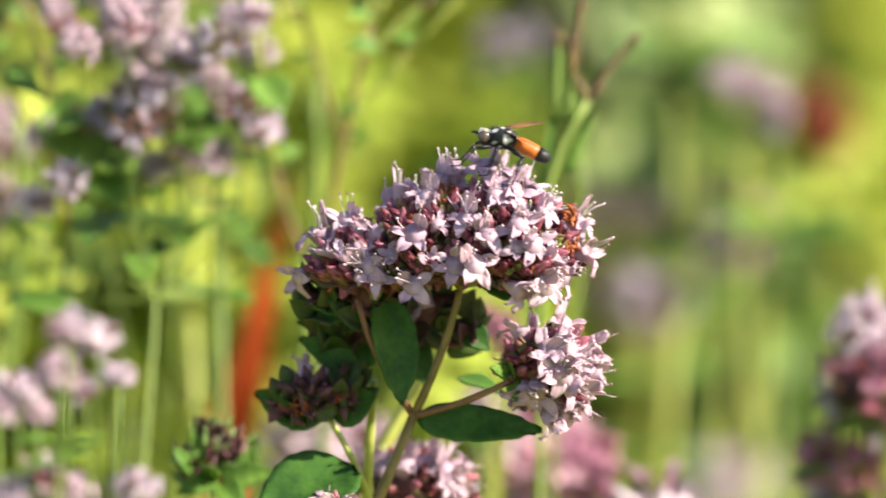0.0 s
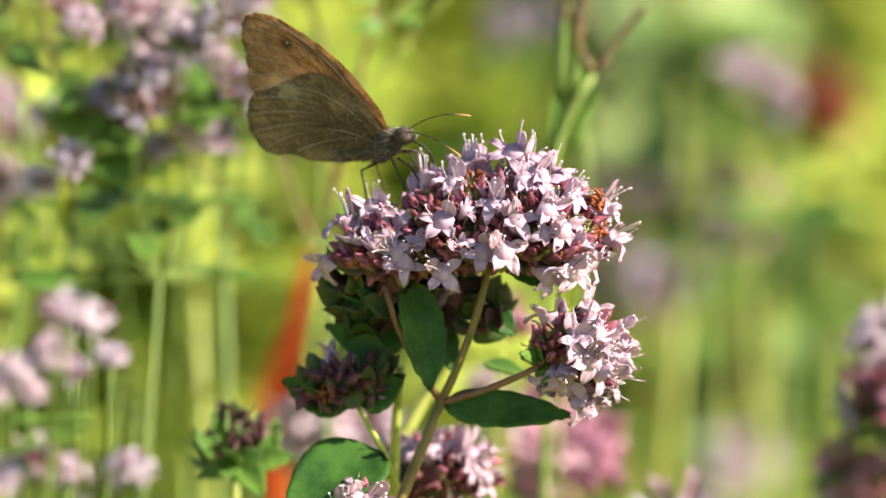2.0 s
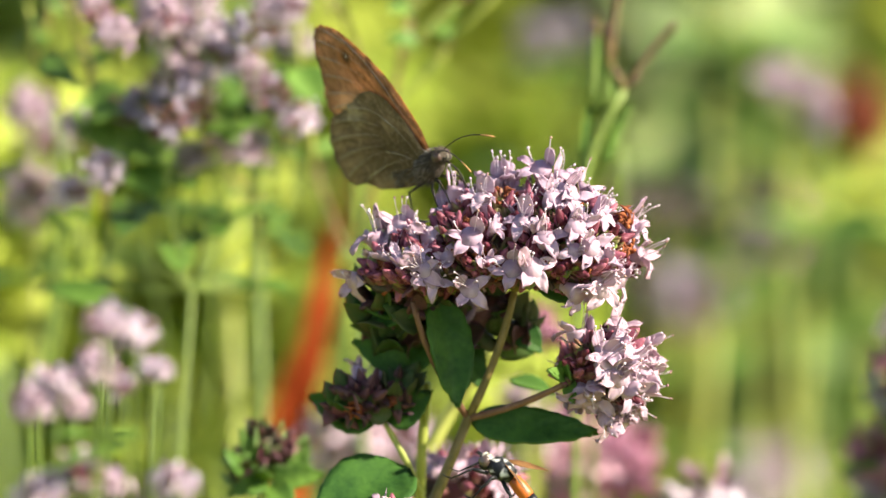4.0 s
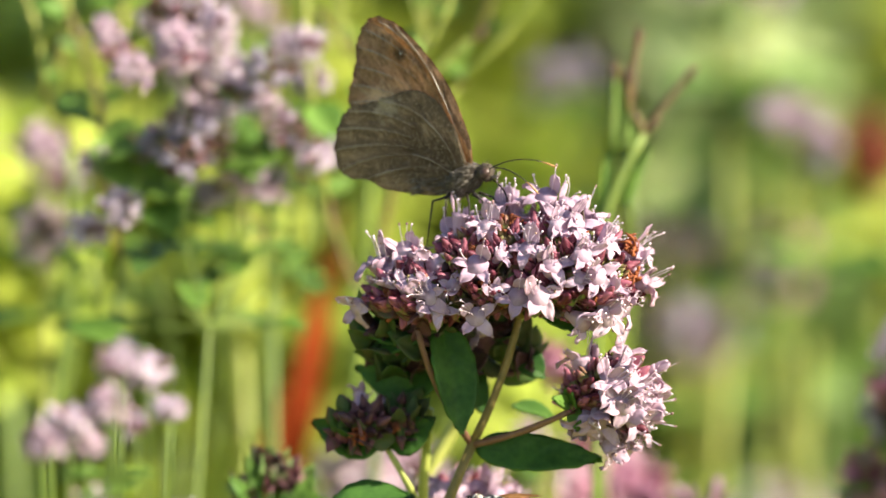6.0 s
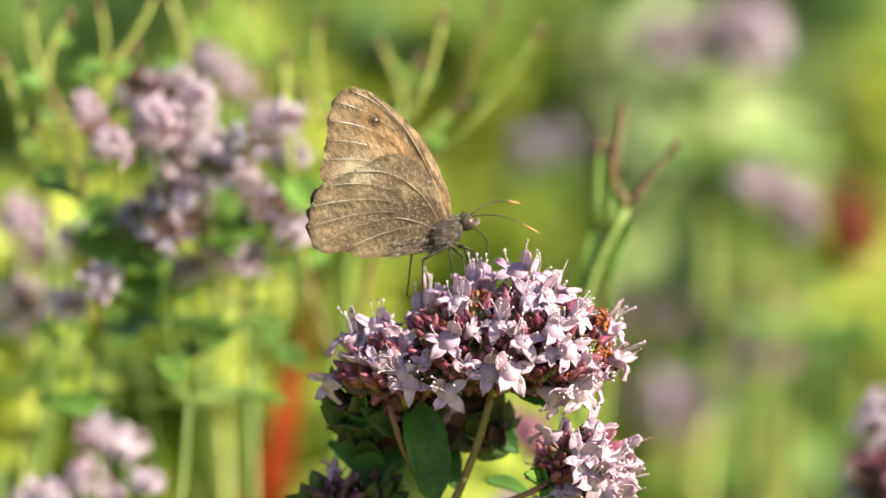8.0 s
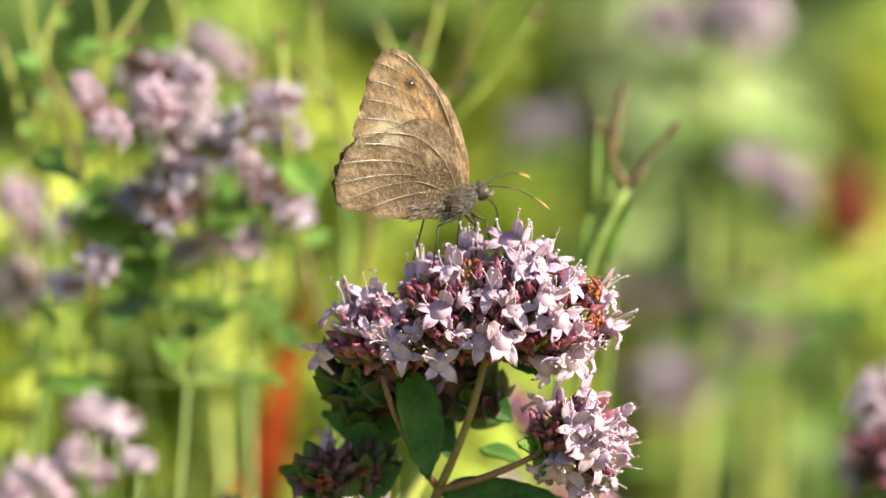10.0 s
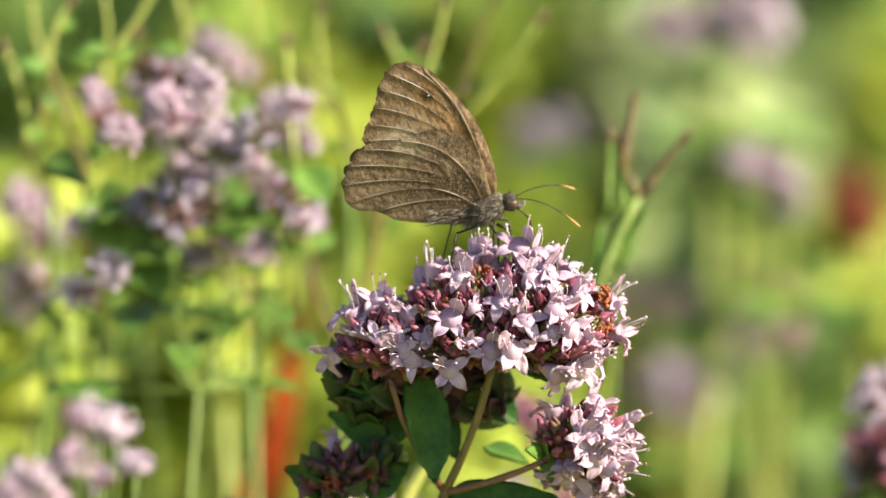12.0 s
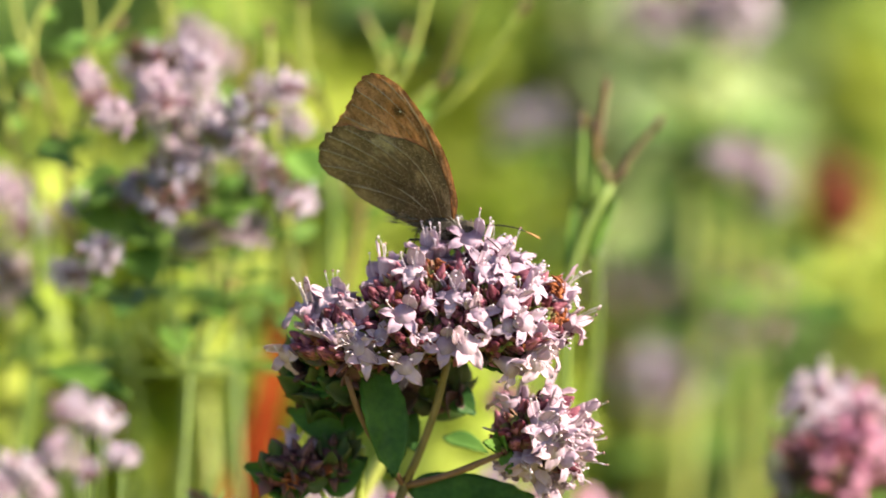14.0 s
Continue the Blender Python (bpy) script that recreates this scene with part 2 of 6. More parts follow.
def bud_shape(seed, closed=True):
    """A calyx with pointed teeth and a closed pink bud, 3 mm long, base at -z."""
    r = random.Random(seed)
    s = Shape()
    sc = Matrix.Diagonal((MM, MM, MM, 1))
    w = r.uniform(0.7, 0.9)
    s.lathe([(-2.2, 0.2), (-1.6, 0.6 * w), (-0.8, 0.85 * w), (0.0, 0.9 * w), (0.4, 0.8 * w)], 7, 2, sc, 0.06, seed)
    for k in range(5):
        a = 6.2832 * k / 5 + r.uniform(-0.2, 0.2)

        def tooth(u, v, a=a):
            w_ = 0.9 * (1 - u) ** 0.7
            rad = 0.84 * w - 0.1 * u
            side = (v - 0.5) * w_
            return ((rad * math.cos(a) - side * math.sin(a)) * MM, (rad * math.sin(a) + side * math.cos(a)) * MM, (0.2 + 1.3 * u) * MM)
        s.sheet(tooth, 2, 2, 0.1 * MM, 1)
    if closed:
        s.lathe([(-0.2, 0.5 * w), (0.6, 0.74 * w), (1.3, 0.66 * w), (1.9, 0.42 * w), (2.3, 0.12)], 7, 1, sc, 0.05, seed + 1)
    return s


def bract_shape(seed, length=3.6, width=2.3):
    """A pointed, cupped bract."""
    r = random.Random(seed)
    s = Shape()

    def fn(u, v):
        w = width * math.sin(math.pi * min(1, 0.12 + 0.88 * u) ** 0.8) * (1 - 0.2 * u)
        x = (v - 0.5) * w
        return (x * MM, (0.5 + 0.55 * u * u + 0.3 * x * x) * MM, (u * length - 1.5) * MM)
    s.sheet(fn, 5, 4, 0.15 * MM, 0)
    return s


FLORETS = [floret_shape(i).mesh("floret", FLOWER_MATS) for i in range(6)]
FLORETS_PALE = [floret_shape(20 + i).mesh("floret", [PETAL_PALE, BUD, CALYX, STAMEN, ANTHER]) for i in range(4)]
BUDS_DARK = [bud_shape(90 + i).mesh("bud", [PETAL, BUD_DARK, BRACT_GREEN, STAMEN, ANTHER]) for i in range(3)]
CALYXES = [bud_shape(80 + i, closed=False).mesh("spent_calyx", [PETAL, CALYX, CALYX_GREEN, STAMEN, ANTHER]) for i in range(2)]
BUDS = [bud_shape(i).mesh("bud", FLOWER_MATS) for i in range(4)]
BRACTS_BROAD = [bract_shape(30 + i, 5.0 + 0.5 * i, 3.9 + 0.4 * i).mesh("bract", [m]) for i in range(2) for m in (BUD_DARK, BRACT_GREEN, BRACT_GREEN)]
BRACTS_LIGHT = [bract_shape(50 + i, 3.0 + 0.3 * i, 2.6 + 0.3 * i).mesh("bract", [m]) for i in range(2) for m in (BRACT_LIGHT, BRACT_LIGHT, BUD, BRACT)]
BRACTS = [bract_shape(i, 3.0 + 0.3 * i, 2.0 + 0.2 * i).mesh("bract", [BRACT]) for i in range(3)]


def withered_mesh(seed):
    """A shrivelled floret: a tangle of thin curled strands."""
    r = random.Random(seed)
    s = Shape()
    for k in range(16):
        a, l = r.uniform(0, 6.28), r.uniform(0.4, 1.3)
        tip = Vector((math.cos(a) * l, math.sin(a) * l, r.uniform(-0.3, 1.0)))
        bend = (r.uniform(-.7, .7), r.uniform(-.7, .7), r.uniform(0.1, 0.7))
        s.tube([p * MM for p in curve((r.uniform(-.3, .3), r.uniform(-.3, .3), -1.0), tip, bend, 5)], [q * MM * r.uniform(0.7, 1.3) for q in (0.16, 0.2, 0.17, 0.2, 0.13, 0.04)], 5, 0)
    return s.mesh("withered_floret", [WITHERED])


WITHER = [withered_mesh(i) for i in range(3)]


def leaf_shape(length, width, seed=0, droop=0.25, fold=0.25, teeth=0.03):
    """An ovate leaf along +x, upper side +z, with a sunk midrib and side veins."""
    r = random.Random(seed)
    tw = r.uniform(-0.3, 0.3)
    s = Shape()

    def fn(u, v):
        w = width * (2.75 * u ** 0.6 * (1 - u) ** 0.9 + 0.04 * (1 - u))
        q = 2 * v - 1
        side = q * w * 0.5 * (1 + teeth * math.sin(u * 40))
        z = fold * abs(q) ** 1.3 * w * 0.5 - droop * length * u * u + tw * q * w * 0.25 * u
        z += 0.032 * length * math.cos((u * 9 - abs(q) * 2.2) * 3.1) * abs(q) * (1 - abs(q)) * 1.6
        z += 0.02 * length * math.sin(u * 7 + seed) * q
        return (u * length, side, z)
    s.sheet(fn, 18, 10, 0.0003)
    s.tube([Vector(fn(i / 8, 0.5)) + Vector((0, 0, -0.00028)) for i in range(9)], [0.0004 - 0.00004 * i for i in range(9)], 5)
    return s


def merge(s, other, at):
    """Adds the pieces of another shape to s."""
    k = len(s.v)
    s.v += [at @ p for p in other.v]
    s.f += [tuple(k + i for i in f) for f in other.f]
    s.m += other.m


CHEAP_FLORETS = [floret_shape(40 + i, cheap=True) for i in range(3)]
CHEAP_BUDS = [bud_shape(60 + i) for i in range(2)]
RIGHT = Vector((1, 0, 0))
AXES = Matrix((RIGHT, AHEAD, OVER)).transposed()


def shell_points(r, gap):
    """Evenly spread unit directions for an ellipsoid with half axes r, about gap apart."""
    a, b, c = r
    area = 4 * math.pi * (((a * b) ** 1.6 + (a * c) ** 1.6 + (b * c) ** 1.6) / 3) ** (1 / 1.6)
    n = max(12, int(area / gap ** 2))
    for i in range(n):
        z = 1 - 2 * (i + 0.5) / n
        t = i * 2.39996
        w = math.sqrt(1 - z * z)
        yield Vector((w * math.cos(t), w * math.sin(t), z))


def flower_head(plant, blobs, heroes, seed, label, gap=2.2, bloom=0.12, low_shade=True, pale=0.3, under=0.42, leafy=0.0, faded=(), bracts=None, root=None, big=0.85):
    """A dense head of florets and buds over rounded masses. blobs: (x, y, deep mm, half width, half depth, half height in mm);
    heroes: the open florets (x, y) on its near side; root: the place (x, y, deep mm) from which they fan out."""
    r = random.Random(seed)
    root = spot(root[0], root[1]) + AHEAD * (root[2] * MM) if root else None
    base = plant.matrix_basis.translation
    blobs = [(spot(x, y) + AHEAD * (d * MM), Vector((a, b, c))) for x, y, d, a, b, c in blobs]
    # added filler core: blocks see-through, its dark colour stands for shade in the gaps
    core = Shape()
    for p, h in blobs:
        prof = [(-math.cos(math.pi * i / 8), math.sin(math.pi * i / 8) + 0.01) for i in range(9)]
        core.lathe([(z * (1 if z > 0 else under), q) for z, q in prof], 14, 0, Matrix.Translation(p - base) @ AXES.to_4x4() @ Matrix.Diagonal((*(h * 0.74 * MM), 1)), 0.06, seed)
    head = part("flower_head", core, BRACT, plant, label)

    def inside(q, skip, shrink=0.93):
        for j, (p, h) in enumerate(blobs):
            if j != skip:
                d = AXES.transposed() @ (q - p) / MM
                if d.z < 0:
                    d.z /= under
                if sum((d[i] / (h[i] * shrink)) ** 2 for i in range(3)) < 1:
                    return True
        return False

    taken = []
    for x, y in heroes:
        best = None
        for p, h in blobs:
            d = AXES.transposed() @ (spot(x, y) - p) / MM
            hz = h.z if d.z > 0 else h.z * max(0.6, under)
            k = (d.x / h.x) ** 2 + (d.z / hz) ** 2
            if k < 1:
                yv = -h.y * math.sqrt(1 - k)
                miss = 0.0
            else:
                d = Vector((d.x / math.sqrt(k), 0, d.z / math.sqrt(k)))
                yv, miss = 0.0, math.sqrt(k) - 1
            q = p + AXES @ Vector((d.x, yv, d.z)) * MM
            nrm = (AXES @ Vector((d.x / h.x ** 2, yv / h.y ** 2, d.z / hz ** 2))).normalized()
            key = (miss, (q - EYE).length)
            if best is None or key < best[0]:
                best = (key, spot(x, y) + AHEAD * ((q - spot(x, y)).dot(AHEAD)), nrm)
        _, q, nrm = best
        fan = (q - root).normalized() if root else nrm
        way = (nrm * 0.5 + fan * 0.5 - AHEAD * 0.3 + OVER * 0.12 + RIGHT * 0.18 + Vector((r.uniform(-.45, .45), r.uniform(-.4, .2), r.uniform(-.45, .4)))).normalized()
        me = r.choice(FLORETS_PALE) if r.random() < pale else r.choice(FLORETS)
        aside = way - AHEAD * way.dot(AHEAD)
        q = q - aside * 0.6 * MM - AHEAD * 0.5 * MM
        part("floret", me, None, head, at=facing(q + way * r.uniform(0.1, 0.8) * MM - base, way, r.uniform(-0.9, 0.9), r.uniform(1.02, 1.3)))
        taken.append(q)
    for x, y in faded:
        d = min(taken, key=lambda q: (q - spot(x, y)).length) if taken else FOCUS
        q = spot(x, y) + AHEAD * ((d - spot(x, y)).dot(AHEAD))
        part("withered_floret", r.choice(WITHER), None, head, at=facing(q - AHEAD * 2.6 * MM - base, (r.uniform(-.3, .5), -0.7, 0.5), r.uniform(0, 6), r.uniform(0.9, 1.3)))
        taken.append(q)
    rear = Shape()
    for j, (p, h) in enumerate(blobs):
        for u in shell_points(h, gap):
            q = p + AXES @ Vector((u.x * h.x, u.y * h.y, u.z * h.z * (1 if u.z > 0 else under))) * MM * (r.uniform(0.85, 0.95) + 0.08 * noise.noise(p * 30 + AXES @ u * 2.6))
            if inside(q, j) or any((q - t).length < 1.7 * MM for t in taken):
                continue
            nrm = (AXES @ Vector((u.x / h.x, u.y / h.y, u.z / h.z))).normalized()
            fan = (q - root).normalized() if root else nrm
            way = (nrm * 0.6 + fan * 0.4 + OVER * 0.1 + Vector((r.uniform(-.5, .5), r.uniform(-.5, .5), r.uniform(-.5, .5)))).normalized()
            c = r.random()
            size = r.uniform(0.75, 1.1)
            spin = r.uniform(0, 6.28)
            near = u.y < 0.0
            low = u.z < -0.25 and low_shade
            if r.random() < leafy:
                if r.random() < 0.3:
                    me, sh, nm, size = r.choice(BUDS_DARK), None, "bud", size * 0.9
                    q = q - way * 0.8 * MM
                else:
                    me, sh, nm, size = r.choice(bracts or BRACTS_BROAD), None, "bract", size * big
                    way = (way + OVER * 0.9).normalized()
            # more dark bracts underneath, which also puts the underside's shade into colour
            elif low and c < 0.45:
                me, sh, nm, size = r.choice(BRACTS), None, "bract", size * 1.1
            elif c < bloom or (not near and c < 0.4):
                me, sh, nm = r.choice(FLORETS), r.choice(CHEAP_FLORETS), "floret"
                q = q + way * 1.2 * MM
                size *= 0.85
            elif c > 0.93:
                me, sh, nm = r.choice(WITHER), None, "withered_floret"
            elif c > 0.7 and not leafy:
                me, sh, nm = r.choice(CALYXES), r.choice(CHEAP_BUDS), "spent_calyx"
            elif c > 0.66:
                me, sh, nm = r.choice(BRACTS), None, "bract"
            else:
                me, sh, nm = r.choice(BUDS_DARK if leafy else BUDS), r.choice(CHEAP_BUDS), "bud"
                size *= 0.95
            at = facing(q - base, way, spin, size)
            if near:
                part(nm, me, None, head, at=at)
            elif sh is not None:
                merge(rear, sh, at)
    if rear.v:
        ob = part("bud_mass", rear, FLOWER_MATS, head)
        tagged(ob, kind="stuff")
    return head


def round_head_mesh(seed, mats, radius=3.0, bloom=0.5, gap=2.3):
    """One small flower head of a plant farther off."""
    r = random.Random(seed)
    s = Shape()
    prof = [(-math.cos(math.pi * i / 6), math.sin(math.pi * i / 6) + 0.01) for i in range(7)]
    s.lathe([(z * radius * 0.55 * MM, q * radius * 0.55 * MM) for z, q in prof], 9, 2, None, 0.1, seed)
    for u in shell_points((radius, radius, radius * 0.85), gap):
        if u.z < -0.75:
            continue
        q = Vector((u.x * radius, u.y * radius, u.z * radius * 0.85)) * MM * r.uniform(0.6, 1.5)
        way = (u + Vector((r.uniform(-.4, .4), r.uniform(-.4, .4), 0.3))).normalized()
        if r.random() < bloom:
            merge(s, r.choice(CHEAP_FLORETS), facing(q + way * 0.9 * MM, way, r.uniform(-1, 1), r.uniform(0.8, 1.05)))
        else:
            merge(s, r.choice(CHEAP_BUDS), facing(q, way, r.uniform(0, 6), r.uniform(0.8, 1.2)))
    return s.mesh("flower_head", mats)


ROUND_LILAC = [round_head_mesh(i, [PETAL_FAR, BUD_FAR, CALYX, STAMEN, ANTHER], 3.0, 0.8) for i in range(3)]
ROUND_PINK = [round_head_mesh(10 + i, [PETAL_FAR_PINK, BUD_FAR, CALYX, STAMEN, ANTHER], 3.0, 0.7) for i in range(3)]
ROUND_DARK = [round_head_mesh(20 + i, [PETAL_FAR, BUD_FAR, BRACT, STAMEN, ANTHER], 3.0, 0.3) for i in range(2)]
ROUND_ROSE = [round_head_mesh(30 + i, [PETAL_ROSE, BUD, CALYX, STAMEN, ANTHER], 3.0, 0.92) for i in range(2)]
ROUND_DEEP = [round_head_mesh(40 + i, [PETAL_DEEP, BUD, CALYX, STAMEN, ANTHER], 3.0, 0.7) for i in range(2)]
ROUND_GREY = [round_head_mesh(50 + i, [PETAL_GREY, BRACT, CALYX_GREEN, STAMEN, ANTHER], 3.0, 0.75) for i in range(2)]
ROUND_BRACT = [round_head_mesh(60 + i, [PETAL_GREY, BRACT, BRACT, STAMEN, ANTHER], 3.0, 0.12) for i in range(2)]
ROUND = {"b": ROUND_BRACT, "m": ROUND_DEEP, "g": ROUND_GREY, "r": ROUND_ROSE, "l": ROUND_LILAC, "p": ROUND_PINK, "d": ROUND_DARK}
LEAVES = [leaf_shape(0.016, 0.009, i, 0.15 + 0.1 * i).mesh("leaf", [LEAF]) for i in range(3)]
LEAVES_MID = [leaf_shape(0.016, 0.009, 9 + i, 0.15 + 0.1 * i).mesh("leaf", [LEAF_MID]) for i in range(3)]
LEAVES_LIGHT = [leaf_shape(0.016, 0.009, 5 + i, 0.15 + 0.1 * i).mesh("leaf", [LEAF_LIGHT]) for i in range(3)]


def leaf_at(plant, p, way, up=(0, 0, 1), size=1.0, me=None, label=""):
    """Hangs a leaf on a plant at the world place p, pointing along way with its upper side towards up."""
    x = Vector(way).normalized()
    y = Vector(up).cross(x).normalized()
    z = x.cross(y)
    m = Matrix((x, y, z)).transposed().to_4x4()
    return part("leaf", me or LEAVES[0], None, plant, label, Matrix.Translation(Vector(p) - plant.matrix_basis.translation) @ m @ Matrix.Diagonal((size, size, size, 1)))


# ================= ground =================
def build_ground():
    s = Shape()
    n = 60
    xs = [math.copysign(abs(i / 30 - 1) ** 3 * 60, i / 30 - 1) for i in range(n + 1)]
    verts = [(x, y + 1.5, 0.02 * noise.noise((x * 2, y * 2, 0)) - 0.012 if abs(x) < 6 and abs(y) < 6 else 0.0) for y in xs for x in xs]
    faces = [(j * (n + 1) + i, j * (n + 1) + i + 1, (j + 1) * (n + 1) + i + 1, (j + 1) * (n + 1) + i) for j in range(n) for i in range(n)]
    s.add(verts, faces)
    tagged(new("ground", s.mesh("ground", [SOIL])), "mossy green meadow soil between the stems", "ground", kind="structure")


# ================= the oregano in focus =================
def build_main_plant():
    base = Vector((-0.014, 0.035, 0.0))
    plant = thing("oregano_plant", Matrix.Translation(base), "flowering oregano with lilac heads and purple buds, sunlit", "plant", "oregano plants")

    def stem(name, pts, r0, r1, mat=STEM, bow=(0, 0, 0)):
        s = Shape()
        path = []
        for i in range(len(pts) - 1):
            path += curve(pts[i], pts[i + 1], Vector(bow), 6)[(1 if i else 0):]
        path = [p - base for p in path]
        k = len(path) - 1
        s.tube(path, [r0 + (r1 - r0) * i / k + 0.00003 * math.sin(i * 2.1) for i in range(k + 1)], 9)
        return part(name, s, mat, plant)

    fork = spot(775, 862) + AHEAD * 0.004
    top = spot(860, 634) + AHEAD * 0.002
    stem("stem", [base, spot(632, 1200) + AHEAD * 0.004, fork], 0.00085, 0.0006)
    stem("branch", [fork, top], 0.00052, 0.00044, bow=(0.0006, 0, 0))
    stem("branch", [fork, spot(680, 655) - AHEAD * 0.001], 0.00045, 0.00035, STEM_RED, bow=(-0.0009, 0, 0.0))
    stem("branch", [fork, spot(950, 800) - AHEAD * 0.002], 0.00045, 0.00038, STEM_RED, bow=(0, 0, -0.0005))
    for x, y, d in ((820, 590, 2), (868, 570, -2), (905, 610, -3)):
        stem("flower_stalk", [top, spot(x, y) + AHEAD * d * MM], 0.0005, 0.0004)
    node = Shape()
    for p, k in ((fork, 0.55), (top, 0.45)):
        node.lathe([(-1.0, 0.8), (-0.4, 1.0), (0.3, 1.05), (0.9, 0.8)], 9, 0, Matrix.Translation(p - base) @ Matrix.Diagonal((MM * k, MM * k, MM * k, 1)), 0.06)
    part("stem_node", node, STEM, plant)

    # top head: three merged masses
    flower_head(plant, [(940, 590, 0, 8.2, 9.6, 9.3), (815, 590, 1, 8.2, 9.0, 8.5), (690, 612, 2, 5.8, 7.2, 5.6)],
                [(608, 535), (659, 511), (568, 617), (711, 538), (696, 596), (759, 458), (741, 487), (805, 473), (786, 538), (827, 436), (856, 422), (876, 511), (908, 416), (947, 430), (929, 471), (962, 464), (989, 455), (971, 523), (997, 559), (1012, 505), (1052, 529), (1075, 517), (1067, 553), (1084, 577), (1052, 617), (977, 644), (1016, 632), (859, 596), (894, 596), (920, 538), (717, 617), (862, 451), (783, 632), (635, 532), (1031, 620)],
                5, "dense domed head of lilac florets and purple buds", 1.6, 0.12,
                faded=[(910, 502), (899, 549), (925, 545), (939, 527), (1005, 535), (946, 575), (950, 592), (848, 469), (1056, 509), (1056, 564), (885, 535), (930, 560), (820, 517), (795, 517), (892, 544)], under=0.22, root=(845, 690, 2))
    # side head
    flower_head(plant, [(1034, 775, 0, 4.1, 4.6, 4.6), (985, 778, 0, 3.0, 3.4, 3.9)],
                [(967, 703), (1043, 698), (1047, 720), (1060, 740), (1023, 760), (1047, 787), (1067, 777), (1087, 810), (1098, 755), (1098, 735), (1085, 833), (1100, 790),
                 (977, 823), (1000, 817), (1027, 847), (1047, 843), (1033, 875), (1060, 850), (1020, 740), (1077, 767), (1062, 812)],
                8, "small round head of pink florets", 1.7, 0.05, False, 0.6, 0.95, root=(945, 795, 0))
    # head in bud behind, in shade, part of that shade in its dark colours
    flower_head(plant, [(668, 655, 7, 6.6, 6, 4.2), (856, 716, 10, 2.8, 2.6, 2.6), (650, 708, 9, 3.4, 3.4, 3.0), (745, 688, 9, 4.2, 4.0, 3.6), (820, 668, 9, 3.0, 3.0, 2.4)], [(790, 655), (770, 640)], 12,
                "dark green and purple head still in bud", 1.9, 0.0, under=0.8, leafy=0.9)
    # lower head and its buds
    low = flower_head(plant, [(765, 1005, 24, 6.6, 6, 4.8), (690, 1012, 24, 4.5, 4.5, 3.6)], [(655, 968), (690, 955), (725, 948), (745, 950), (785, 945), (820, 960), (835, 985), (850, 1010)], 21,
                      "pale pink lower head, half open", 2.1, 0.03)
    stem("branch", [spot(695, 1080) + AHEAD * 0.01, spot(750, 1030) + AHEAD * 0.024], 0.0007, 0.0006)
    # small pink head in front, low down
    flower_head(plant, [(630, 1058, -2, 2.9, 2.9, 2.6)], [(606, 1042), (628, 1034), (650, 1040)], 27, "small pink head low on the plant", 1.9, 0.1, False, 0.8, 0.8)
    stem("branch", [spot(640, 1190) + AHEAD * 0.004, spot(632, 1050) - AHEAD * 0.002], 0.0005, 0.0004)
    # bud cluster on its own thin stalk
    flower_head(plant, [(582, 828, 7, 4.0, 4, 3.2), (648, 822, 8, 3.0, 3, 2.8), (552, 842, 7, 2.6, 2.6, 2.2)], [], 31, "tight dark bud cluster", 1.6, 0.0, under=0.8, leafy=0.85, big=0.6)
    stem("branch", [spot(715, 1080) + AHEAD * 0.014, spot(665, 940) + AHEAD * 0.006, spot(625, 870) + AHEAD * 0.007], 0.0005, 0.00035, STEM_GREEN)
    stem("branch", [spot(680, 1050) + AHEAD * 0.016, spot(690, 905) + AHEAD * 0.012, spot(700, 800) + AHEAD * 0.01], 0.0007, 0.0005, STEM_GREEN)
    stem("branch", [spot(660, 985) + AHEAD * 0.034, spot(741, 847) + AHEAD * 0.034, spot(815, 740) + AHEAD * 0.03], 0.001, 0.0006, STEM_GREEN)

    def leaf(x, y, d, x2, y2, d2, width, seed, up, mat=LEAF, droop=0.12, fold=0.22):
        a, b = spot(x, y) + AHEAD * (d * MM), spot(x2, y2) + AHEAD * (d2 * MM)
        L = (b - a).length
        leaf_at(plant, a, b - a, up, 1.0, leaf_shape(L, width * MM, seed, droop, fold).mesh("leaf", [mat]))
    leaf(782, 868, 4, 1003, 886, 1, 4.7, 1, (0, -0.85, 0.5), droop=0.03)
    leaf(722, 650, 3, 764, 836, 0, 5.6, 2, (0.5, -0.85, 0.2), droop=0.08, fold=0.45)
    leaf(665, 950, 4, 500, 1040, -4, 10.5, 3, (-0.3, -0.6, 0.75))
    leaf(672, 775, 8, 572, 724, 7, 3.4, 4, (-0.2, -0.9, 0.4))
    leaf(900, 600, 2, 960, 655, 0, 3.6, 5, (0, -0.7, 0.7))
    leaf(850, 795, 16, 925, 812, 13, 3.2, 6, (0.3, -0.3, 0.9), LEAF_LIGHT)
    leaf(950, 800, -1, 942, 762, -4, 2.2, 7, (-0.5, -0.8, 0.2), LEAF_LIGHT)
    leaf(955, 795, -1, 958, 830, -4, 1.8, 8, (-0.4, -0.8, 0.2), LEAF_LIGHT)
    leaf(950, 790, -2, 925, 775, -5, 1.6, 9, (0, -0.8, 0.5), LEAF_LIGHT)
    leaf(625, 858, 8, 702, 824, 6, 4.8, 10, (0.2, -0.9, 0.3), fold=0.35)
    leaf(608, 868, 8, 496, 822, 6, 4.8, 11, (-0.1, -0.9, 0.3), fold=0.35)
    leaf(700, 640, 4, 590, 690, 4, 5.0, 12, (0, -0.6, 0.7))
    leaf(712, 690, 9, 650, 790, 7, 5.4, 13, (-0.2, -0.85, 0.5))
    leaf(745, 700, 10, 802, 806, 9, 4.6, 14, (0.3, -0.85, 0.4))
